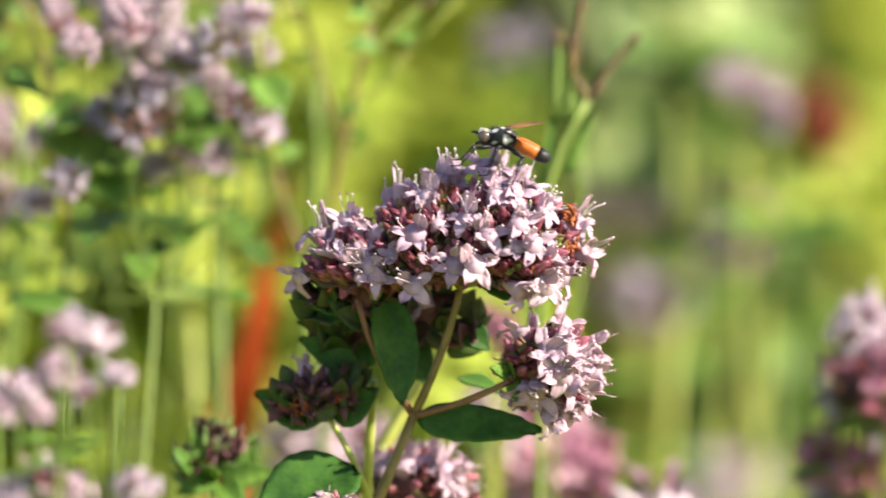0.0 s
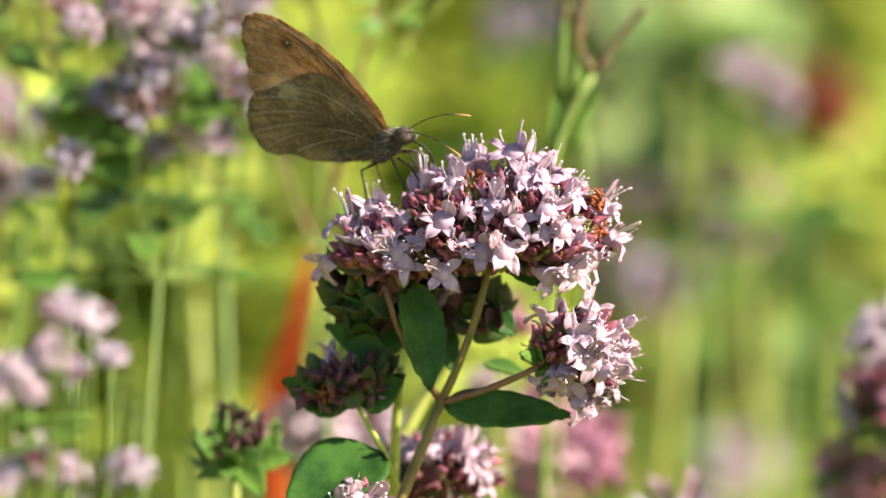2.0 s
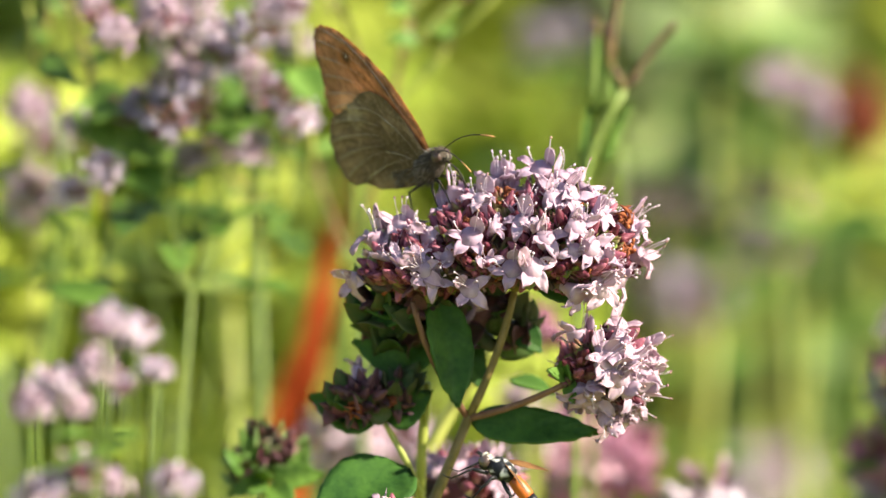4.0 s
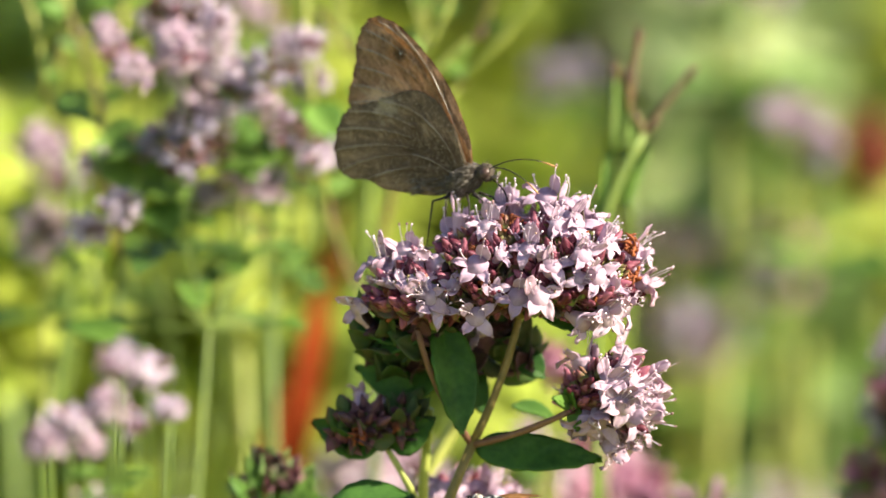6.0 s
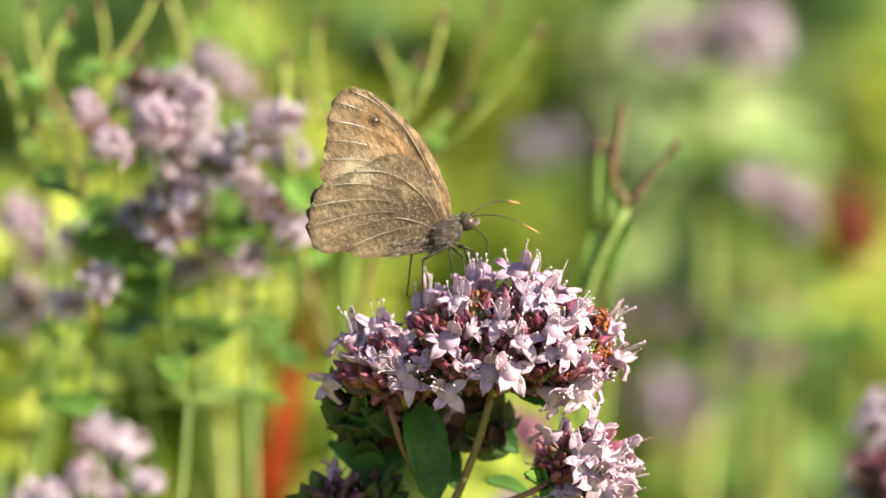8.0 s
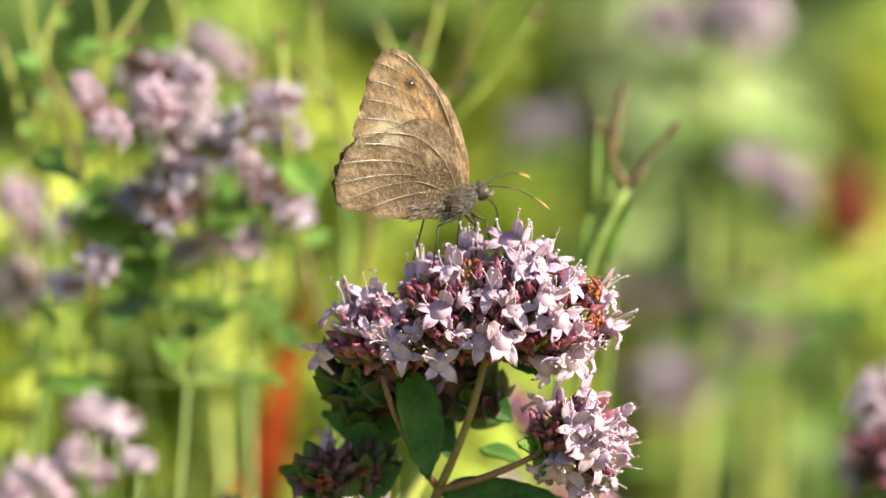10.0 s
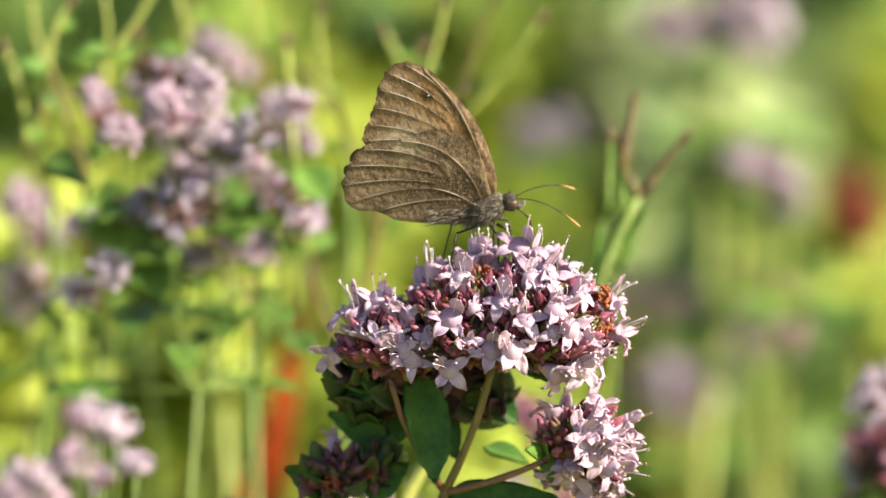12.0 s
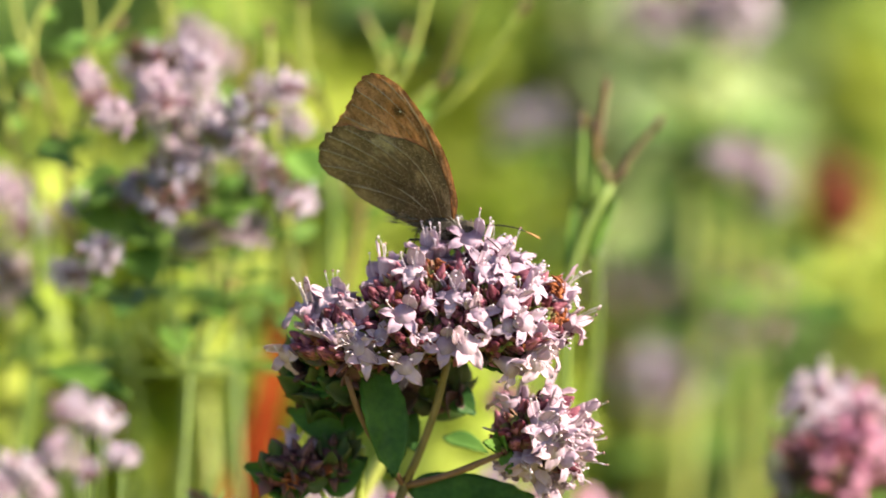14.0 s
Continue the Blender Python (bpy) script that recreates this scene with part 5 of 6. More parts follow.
def build_butterfly():
    bf = thing("butterfly", Matrix.Translation((0, 0, 0.505)), "brown meadow butterfly with closed worn wings and one eyespot", "butterfly")
    thorax = Shape()
    r = random.Random(2)
    thorax.lathe([(-3.2, 0.3), (-2.8, 1.3), (-1.6, 1.9), (0, 2.0), (1.4, 1.7), (2.3, 1.0), (2.7, 0.3)], 14, 0, facing(Vector((-3.1, 0, -0.8)) * MM, (1, 0, 0.42), 0, MM * 0.86), 0.05)
    th = part("thorax", thorax, FUZZ, bf)
    hair = Shape()
    for _ in range(420):
        u, v = r.uniform(0, 6.28), r.uniform(-2.9, 2.3)
        rad = 1.6 * math.sqrt(max(0.05, 1 - (v / 3.1) ** 2))
        d = Vector((0, math.cos(u), math.sin(u)))
        p = Vector((-3.1 + v * 0.8, 0, -0.8 + v * 0.33)) + d * rad
        e = p + d * r.uniform(0.2, 0.6) + Vector((-r.uniform(0.3, 1.0), 0, -r.uniform(0, .5)))
        hair.tube([p * MM, p.lerp(e, .6) * MM + Vector((0, 0, .00006)), e * MM], [0.05 * MM, 0.035 * MM, 0.01 * MM], 3)
    tagged(part("hair", hair, HAIR, th, "soft grey-brown hair"), kind="stuff")
    ab = Shape()
    ab.lathe([(-0.6, 0.9), (0, 1.3), (1.5, 1.5), (3.5, 1.45), (5.5, 1.3), (7.5, 1.1), (9.0, 0.75), (9.9, 0.2)], 12, 0, Matrix.Diagonal((1, 0.3, 1, 1)) @ facing(Vector((-5.2, 0, -1.0)) * MM, (-1, 0, 0.1), 0, MM * 0.72), 0.04)
    part("abdomen", ab, FUZZ, bf)
    head = Shape()
    head.lathe([(-1.0, 0.3), (-0.8, 0.9), (0, 1.15), (0.6, 1.0), (0.95, 0.4)], 12, 0, facing(Vector((-0.5, 0, 0.1)) * MM, (1, 0, 0.1), 0, MM), 0.05)
    for _ in range(60):
        d = Vector((r.uniform(-.6, 1), r.uniform(-1, 1), r.uniform(-.9, 1))).normalized()
        p = Vector((-0.5, 0, 0.1)) + d * 1.0
        head.tube([p * MM, (p + d * r.uniform(.3, .7)) * MM], [0.05 * MM, 0.01 * MM], 3)
    hd = part("head", head, FUZZ, bf)
    for sgn in (-1, 1):
        e = Shape()
        e.lathe([(-0.4, 0.3), (-0.2, 0.6), (0.1, 0.66), (0.3, 0.48), (0.42, 0.15)], 12, 0, facing(Vector((-0.25, sgn * 0.75, 0.15)) * MM, (0.25, sgn, 0.1), 0, MM))
        part("eye", e, EYE_BROWN, hd)
        a = Shape()
        tip = Vector((7.4, sgn * 2.4, -1.7 if sgn < 0 else 0.7))
        path = curve((0.2, sgn * 0.3, 0.7), tip, (0, 0, 0.9), 10)
        a.tube([p * MM for p in path[:9]], [0.075 * MM] * 9, 6)
        an = part("antenna", a, LIMB, hd)
        c = Shape()
        c.tube([p * MM for p in path[8:]] + [(path[-1] + (path[-1] - path[-2]) * 0.5) * MM], [0.075 * MM, 0.1 * MM, 0.12 * MM, 0.04 * MM], 7)
        part("antenna_club", c, ORANGE_TIP, an, "orange tip")
        p = Shape()
        p.tube([q * MM for q in curve((0.3, sgn * 0.2, -0.4), (1.3, sgn * 0.25, 0.3), (0.2, 0, -.2), 5)], [.16 * MM, .22 * MM, .22 * MM, .18 * MM, .12 * MM, .04 * MM], 6)
        part("palp", p, HAIR, hd)
    pr = Shape()
    pr.tube([q * MM for q in curve((0.4, 0, -0.7), (1.9, 0, -4.6), (0.9, 0, 0.2), 8)], [.11 * MM] * 8 + [.05 * MM], 6)
    part("proboscis", pr, LIMB, hd)
    for sgn in (-1, 1):
        for x, knee, end in ((-2.0, (-0.4, 1.4, -3.0), (0.8, 1.9, -6.6)), (-2.8, (-1.9, 1.9, -3.4), (-1.6, 2.4, -8.6)), (-3.8, (-6.9, 1.7, -3.2), (-7.6, 2.3, -8.4))):
            leg = Shape()
            a, b, c = Vector((x, sgn * 0.8, -2.4)), Vector((knee[0], sgn * knee[1], knee[2])), Vector((end[0], sgn * end[1], end[2]))
            leg.tube([a * MM, a.lerp(b, .5) * MM, b * MM], [.2 * MM, .17 * MM, .12 * MM], 6)
            leg.tube([b * MM, b.lerp(c, .55) * MM, c * MM, (c + Vector((.9, 0, -.3))) * MM], [.12 * MM, .095 * MM, .08 * MM, .05 * MM], 6)
            part("leg", leg, LIMB, bf)
    tuft = Shape()
    for _ in range(260):
        sgn = r.choice((-1, 1))
        p = Vector((r.uniform(-10, -4), sgn * r.uniform(0.5, 0.75), r.uniform(-2.5, -0.6)))
        e = p + Vector((-r.uniform(0.6, 1.4), sgn * r.uniform(0.05, 0.3), r.uniform(-0.5, 0.15)))
        tuft.tube([p * MM, p.lerp(e, .5) * MM, e * MM], [0.045 * MM, 0.035 * MM, 0.01 * MM], 3)
    tagged(part("hair", tuft, HAIR, bf, "soft grey-brown hair along the hindwing root"), kind="stuff")
    wings = []
    for sgn in (-1, 1):
        for name, edge, hub, bulge, y, veins, pigment in (("forewing", FORE_EDGE, (-2.6, 0.2), 0.14, 0.05, FORE_VEINS, fore_pigment), ("hindwing", HIND_EDGE, (-3.2, -0.6), 0.18, 0.3, HIND_VEINS, hind_pigment)):
            s, marks = wing_shape(edge, hub, bulge, 0.32, 7 if sgn < 0 else 9, veins)
            spread = Matrix.Translation((0, sgn * y * MM, 0)) @ Matrix.Diagonal((1, sgn, 1, 1))
            if sgn < 0:
                s.f = [f[::-1] for f in s.f]
            s.v = [spread @ p for p in s.v]
            w = part(name, s, FORE if name == "forewing" else HIND, bf)
            layer = w.data.color_attributes.new("pigment", "FLOAT_COLOR", "POINT")
            layer.data.foreach_set("color", [q for m in marks for q in (*pigment(*m), 1.0)])
            wings.append((w, sgn, name))
            for run in veins:
                v = Shape()
                path = []
                for q in vein_path(*run):
                    frac = min(1.0, (q - Vector(hub)).length / 16.5)
                    path.append(Vector((q.x, sgn * (y + bulge * math.sin(math.pi * frac * 0.8) + 0.07), q.y)) * MM)
                v.tube(path, [.012 * MM, .014 * MM, .02 * MM, .03 * MM, .05 * MM, .065 * MM, .06 * MM, .02 * MM], 5)
                part("vein", v, VEIN, w)
            if name == "forewing":
                e = Shape()
                e.lathe([(0, 0.13), (0.05, 0.12), (0.08, 0.06)], 10, 0, facing(Vector((-11.2, sgn * (y + bulge * 0.75 + 0.03), 14.2)) * MM, (0, sgn, 0), 0, MM), 0.2)
                part("eyespot_centre", e, SPOT_WHITE, w, "white fleck in the eyespot")
    return bf, wings


# ================= fly =================
FLY_BLACK = material("fly_black", (0.006, 0.006, 0.007), (0.022, 0.023, 0.026), 0.42, 900, 0, 0.2, spec=0.25)
FLY_ORANGE = material("fly_orange", (0.36, 0.07, 0.012), (0.66, 0.19, 0.025), 0.45, 700, 0.1, 0.1, spec=0.5)
FLY_EYE = material("fly_eye", (0.05, 0.03, 0.025), (0.14, 0.10, 0.09), 0.2, 900, 0, 0.1, spec=0.6)
FLY_WING = material("fly_wing", (0.10, 0.05, 0.02), (0.36, 0.19, 0.08), 0.3, 700, 0.4, 0.2)


def striped(name, dark, pale, scale, cut):
    """Glossy dark cuticle with irregular pale dusted patches."""
    m = material(name, (dark[0] * 0.5, dark[1] * 0.5, dark[2] * 0.5), (dark[0] * 1.5, dark[1] * 1.5, dark[2] * 1.5), 0.45, 900, 0, 0.3, spec=0.25)
    n, link = m.node_tree.nodes, m.node_tree.links
    b = n["Principled BSDF"]
    old = b.inputs["Base Color"].links[0].from_node
    pos = n.new("ShaderNodeTexCoord")
    w = n.new("ShaderNodeTexNoise")
    w.inputs["Scale"].default_value, w.inputs["Detail"].default_value = scale, 1.5
    link.new(pos.outputs["Object"], w.inputs["Vector"])
    r = n.new("ShaderNodeMapRange")
    r.inputs["From Min"].default_value, r.inputs["From Max"].default_value = cut, cut + 0.12
    link.new(w.outputs["Fac"], r.inputs["Value"])
    mix = n.new("ShaderNodeMix")
    mix.data_type = "RGBA"
    mix.inputs["B"].default_value = (*pale, 1)
    link.new(r.outputs[0], mix.inputs["Factor"])
    link.new(old.outputs["Result"], mix.inputs["A"])
    link.new(mix.outputs["Result"], b.inputs["Base Color"])
    return m


FLY_BACK = striped("fly_thorax", (0.014, 0.016, 0.02), (0.66, 0.66, 0.62), 850, 0.5)
FLY_HEAD = striped("fly_head", (0.014, 0.013, 0.012), (0.7, 0.66, 0.54), 800, 0.5)


def build_fly():
    """Head at +x, about 9 mm long, origin below the thorax at its feet."""
    fly = thing("parasitic_fly", Matrix.Translation((0.2, 0, 0.5)), "small black and white fly with an orange abdomen", "fly")
    r = random.Random(4)
    up = 2.5
    fly_wings = []
    s = Shape()
    s.lathe([(-1.9, 0.4), (-1.6, 0.9), (-0.9, 1.25), (0, 1.35), (0.9, 1.25), (1.5, 0.8), (1.8, 0.4)], 16, 0, facing(Vector((0, 0, up)) * MM, (1, 0, 0.05), 0, MM), 0.03)
    th = part("thorax", s, FLY_BACK, fly, "black thorax with silvery bands")
    h = Shape()
    h.lathe([(-.7, .3), (-.5, .95), (0, 1.15), (.4, 1.0), (.7, .45)], 16, 0, facing(Vector((2.15, 0, up - .1)) * MM, (1, 0, -.25), 0, MM), 0.03)
    hd = part("head", h, FLY_HEAD, fly, "black head with a pale striped face")
    bristles = Shape()
    for _ in range(70):
        d = Vector((r.uniform(-.5, .5), r.uniform(-1, 1), r.uniform(-.1, 1))).normalized()
        p = Vector((r.uniform(-1.6, 2.2), 0, up)) + d * 1.1
        bristles.tube([p * MM, (p + d * r.uniform(.35, .8) + Vector((-.3, 0, 0))) * MM], [.035 * MM, .008 * MM], 3)
    tagged(part("bristles", bristles, FLY_BLACK, th), kind="stuff")
    for sgn in (-1, 1):
        e = Shape()
        e.lathe([(-.4, .45), (-.1, .74), (.15, .68), (.34, .3)], 12, 0, facing(Vector((2.2, sgn * .78, up + .05)) * MM, (.25, sgn, .1), 0, MM))
        part("eye", e, FLY_EYE, hd)
        a = Shape()
        a.tube([q * MM for q in curve((2.75, sgn * .22, up + .2), (3.7, sgn * .35, up + .3), (0, 0, .15), 4)], [.13 * MM, .15 * MM, .14 * MM, .09 * MM, .03 * MM], 6)
        part("antenna", a, FLY_BLACK, hd)
    b = Shape()
    b.lathe([(0, .5), (.6, .8), (1.6, .92), (2.6, .9), (3.3, .84)], 16, 0, facing(Vector((-1.4, 0, up - .15)) * MM, (-1, 0, -.42), 0, MM), 0.02)
    ab = part("abdomen", b, FLY_ORANGE, fly, "orange abdomen")
    t = Shape()
    t.lathe([(3.15, .87), (3.8, .87), (4.5, .7), (4.9, .25)], 16, 0, facing(Vector((-1.4, 0, up - .15)) * MM, (-1, 0, -.42), 0, MM), 0.02)
    part("abdomen_tip", t, FLY_BLACK, ab, "black tip")
    for sgn in (-1, 1):
        w = Shape()

        def fn(u, v, sgn=sgn):
            wd = 1.3 * math.sin(math.pi * min(1, .06 + .94 * u) ** .75) + .15
            return ((-u * 4.8 + (v - .6) * wd * .3) * MM, sgn * (.45 + u * 1.7 + (v - .5) * wd * .75) * MM, (up + 1.0 + u * (-1.6 if sgn > 0 else 1.0) + .2 * v * wd) * MM)
        w.sheet(fn, 10, 5, .00003)
        fly_wings.append(part("wing", w, FLY_WING, fly, "smoky amber wing"))
        for x, kn, en in ((1.1, (2.9, 1.6, 1.3), (4.6, 1.7, -1.0)), (0, (.3, 2.8, 1.9), (1.2, 2.6, -1.6)), (-.9, (-2.8, 2.3, .9), (-1.8, 2.7, -2.4))):
            g = Shape()
            a, b_, c = Vector((x, sgn * .8, up - 1.0)), Vector((kn[0], sgn * kn[1], kn[2])), Vector((en[0], sgn * en[1], en[2]))
            g.tube([a * MM, a.lerp(b_, .5) * MM, b_ * MM], [.24 * MM, .3 * MM, .18 * MM], 7)
            g.tube([b_ * MM, b_.lerp(c, .6) * MM, c * MM, (c + Vector((.7, 0, -.15))) * MM, (c + Vector((1.2, 0, -.1))) * MM], [.15 * MM, .13 * MM, .09 * MM, .08 * MM, .04 * MM], 6)
            part("leg", g, FLY_BLACK, fly)
    return fly, fly_wings


WASP_YELLOW = material("wasp_yellow", (0.55, 0.42, 0.05), (0.75, 0.62, 0.12), 0.4, 900, 0, 0.1, spec=0.5)


def build_wasp():
    """Head at +x, about 7 mm long."""
    wasp = thing("small_wasp", Matrix.Translation((-0.2, 0, 0.45)), "small blue-black wasp with yellow marks on a pink head", "wasp")
    s = Shape()
    s.lathe([(-1.5, .4), (-1.1, .9), (0, 1.1), (.9, .9), (1.3, .4)], 12, 0, facing(Vector((0, 0, 1.6)) * MM, (1, 0, .1), 0, MM), .03)
    th = part("thorax", s, FLY_BLACK, wasp)
    h = Shape()
    h.lathe([(-.55, .3), (-.35, .85), (.1, .95), (.5, .5)], 12, 0, facing(Vector((1.7, 0, 1.6)) * MM, (1, 0, -.2), 0, MM), .03)
    hd = part("head", h, FLY_BLACK, wasp)
    c = Shape()
    c.lathe([(.75, .92), (1.0, .86), (1.15, .7)], 12, 0, facing(Vector((0, 0, 1.62)) * MM, (1, 0, .1), 0, MM))
    part("collar", c, WASP_YELLOW, th, "yellow collar")
    for k, (x, rad) in enumerate(((-1.9, .8), (-2.8, 1.0), (-3.7, .85), (-4.5, .5))):
        b = Shape()
        b.lathe([(-.5, rad * .8), (-.2, rad), (.25, rad), (.5, rad * .85)], 12, 0, facing(Vector((x, 0, 1.5 - .12 * k)) * MM, (-1, 0, -.15), 0, MM))
        part("abdomen_ring", b, WASP_YELLOW if k % 2 else FLY_BLACK, wasp)
    for sgn in (-1, 1):
        a = Shape()
        a.tube([q * MM for q in curve((2.0, sgn * .3, 2.1), (3.0, sgn * 1.2, 4.6), (.5, 0, .2), 6)], [.08 * MM] * 6 + [.04 * MM], 6)
        part("antenna", a, FLY_BLACK, hd)
        w = Shape()
        w.sheet(lambda u, v, sgn=sgn: ((-u * 4.6) * MM, sgn * (.5 + u * 1.2 + (v - .5) * 1.4 * math.sin(math.pi * (.08 + .9 * u))) * MM, (2.4 + .5 * u) * MM), 8, 4, .00003)
        part("wing", w, FLY_WING, wasp)
        for x, kx, ex in ((.8, 1.8, 2.2), (0, .2, .2), (-.8, -1.8, -2.4)):
            g = Shape()
            g.tube([p * MM for p in (Vector((x, sgn * .6, 1.0)), Vector((kx, sgn * 1.8, 1.6)), Vector((ex, sgn * 2.2, -.4)))], [.17 * MM, .14 * MM, .06 * MM], 6)
            part("leg", g, WASP_YELLOW, wasp)
    return wasp


# ================= build =================
build_ground()
main_plant = build_main_plant()
bud_shoot = build_bud_shoot()
around = build_oregano_round_about()
seed_stalk = build_seed_plant()
build_herbs()
withered_dock = build_dock()
build_cream_blossom()
build_meadow()
butterfly, wings = build_butterfly()
fly, fly_wings = build_fly()
wasp = build_wasp()

# ================= what moves =================
# seconds, shift right and up in mm, and turns in degrees about the across, away and upright axes: the plant sways in the wind
MAIN_SWAY = [
    (0.0, -0.85, 0.62, -0.69, -0.12, -2.86),
    (0.3, -0.90, 0.00, -0.50, -0.50, -2.80),
    (0.5, -4.98, 2.83, -0.40, -0.82, -2.77),
    (0.7, -2.50, 0.10, -0.37, -0.85, -2.40),
    (1.0, -2.97, 1.97, -0.32, -0.91, -1.79),
    (1.5, 1.56, -1.20, -0.67, -1.18, -2.19),
    (1.8, 1.60, -3.70, -0.50, -0.90, -1.90),
    (2.0, 1.67, 0.16, -0.36, -0.67, -1.68),
    (2.3, -0.20, -1.60, -0.15, -1.10, -1.70),
    (2.5, 0.61, -0.50, 0.01, -1.41, -1.69),
    (2.8, 0.10, -1.90, 0.00, -1.10, -2.00),
    (3.0, 0.17, -0.79, -0.00, -0.93, -2.24),
    (3.2, 0.69, -1.02, -0.38, -0.17, -1.74),
    (5.3, 0.96, 0.32, 0.75, -1.05, -0.68),
    (5.5, 0.63, -0.45, 1.40, -0.50, -0.25),
    (6.0, 0.01, 0.98, 0.59, -0.34, -0.09),
    (6.5, 0.00, 0.00, 0.00, 0.00, 0.00),
    (7.0, 0.33, 0.23, 0.14, -0.10, -0.28),
    (7.5, -0.01, 0.45, 0.44, -0.39, -0.60),
    (8.0, -0.89, 0.59, 0.92, -0.62, -0.61),
    (8.5, -0.58, 0.40, 0.68, -0.68, -0.67),
    (9.0, -1.54, 1.25, 0.42, -1.01, -0.60),
    (9.2, -1.44, 1.41, 0.35, -0.97, -1.24),
    (11.3, -1.19, 2.06, 3.43, -0.70, 0.00),
    (11.5, -1.12, 1.94, 3.59, -0.53, 0.21),
    (12.0, -1.08, 1.93, 3.72, -0.38, 0.23),
    (12.5, -1.64, 1.72, 3.90, -0.75, 0.30),
    (13.0, -1.62, 1.67, 3.96, -0.90, 0.13),
    (13.5, -1.69, 0.75, 6.34, -1.09, 0.26),
    (14.0, -4.36, 1.46, 5.02, -2.03, -0.10),
]
LEFT_SWAY = [
    (0.0, -0.39, -0.18),
    (0.5, -0.66, -0.16),
    (1.0, -0.74, 0.27),
    (1.5, -1.46, 1.06),
    (2.0, -0.64, 0.12),
    (2.5, -1.25, 0.34),
    (3.0, -1.30, 0.54),
    (5.5, -0.06, -0.23),
    (6.0, -0.20, 0.35),
    (6.5, 0.00, -0.00),
    (7.0, 0.10, 0.19),
    (7.5, -0.28, 0.25),
    (8.0, -0.21, 0.05),
    (8.5, -0.11, -0.03),
    (9.0, -0.18, 0.08),
    (11.5, 0.51, -0.46),
    (12.0, 0.65, -0.31),
    (12.5, 0.73, -0.25),
    (13.0, 1.20, -0.54),
    (13.5, 1.54, -0.58),
    (14.0, 1.85, 0.49),
]
SEED_SWAY = [
    (0.0, -0.89, 0.32),
    (0.5, -0.53, -0.09),
    (1.0, -0.82, 0.21),
    (1.5, -2.91, 1.86),
    (2.0, -0.86, 1.34),
    (2.5, -1.41, 1.56),
    (3.0, -1.68, 1.48),
    (5.5, -0.34, 0.26),
    (6.0, -0.28, 0.21),
    (6.5, 0.00, -0.00),
    (7.0, 0.24, -0.16),
    (7.5, 0.00, 0.18),
    (8.0, 0.21, -0.02),
    (8.5, 0.25, -0.03),
    (9.0, 0.24, 0.09),
    (11.5, 1.16, -0.54),
    (12.0, 1.31, -0.60),
    (12.5, 1.31, -0.54),
    (13.0, 1.72, -0.62),
    (13.5, 1.49, -0.52),
    (14.0, 0.09, -0.29),
]
PINK_SWAY = [
    (0.0, 1.05, -0.12),
    (0.5, 0.98, 0.21),
    (1.0, 1.29, -0.40),
    (1.5, 3.61, -2.41),
    (2.0, 1.24, -1.19),
    (2.5, 2.20, -1.57),
    (3.0, 2.46, -1.66),
    (5.5, 0.33, -0.02),
    (6.0, 0.40, -0.47),
    (6.5, 0.00, -0.00),
    (7.0, -0.28, -0.02),
    (7.5, 0.23, -0.35),
    (8.0, 0.00, -0.02),
    (8.5, -0.12, 0.05),
    (9.0, -0.05, -0.14),
    (11.5, -1.38, 0.82),
    (12.0, -1.62, 0.75),
    (12.5, -1.69, 0.66),
    (13.0, -2.41, 0.96),
    (13.5, -2.51, 0.91),
    (14.0, -1.62, -0.16),
]
LOWER_SWAY = [
    (0.0, 0.28, 0.59),
    (1.5, -1.23, 0.69),
    (3.0, -0.47, 0.85),
    (5.5, 0.39, -0.08),
    (6.0, 0.19, 0.44),
    (6.5, 0.00, -0.00),
    (7.0, 0.09, 0.48),
    (7.5, -0.12, 0.47),
    (8.0, 0.00, 0.29),
    (8.5, 0.09, 0.16),
    (9.0, 0.02, 0.39),
    (11.5, -1.60, 0.59),
    (12.0, -1.60, 0.72),
    (12.5, -1.59, 0.77),
    (13.0, -1.11, 0.70),
    (13.5, -0.63, 0.48),
    (14.0, -1.16, 0.30),
]
EDGE_SWAY = [
    (0.0, 0.97, -1.91),
    (0.5, -5.93, -1.61),
    (1.0, 0.90, -2.24),
    (1.5, 2.46, -5.75),
    (3.0, 2.99, -3.76),
    (6.5, 0.00, -0.00),
    (9.0, 0.03, -0.71),
    (12.5, -0.76, 0.46),
    (13.0, -0.35, 0.24),
    (13.5, 0.21, 0.12),
    (14.0, -7.25, -1.59),
]
DOCK_SWAY = [(0.0, -0.5, 0), (0.5, -0.5, 0), (1.0, -0.7, 0), (1.5, 2.4, 0), (2.0, 5.0, 0), (2.5, 4.6, 0), (3.0, 4.2, 0), (3.2, 4.0, 0), (5.4, -0.6, 0), (6.5, -0.2, 0), (8.0, -1.3, 0), (9.0, -1.3, 0), (11.5, -1.9, 0), (14.0, -1.3, 0)]
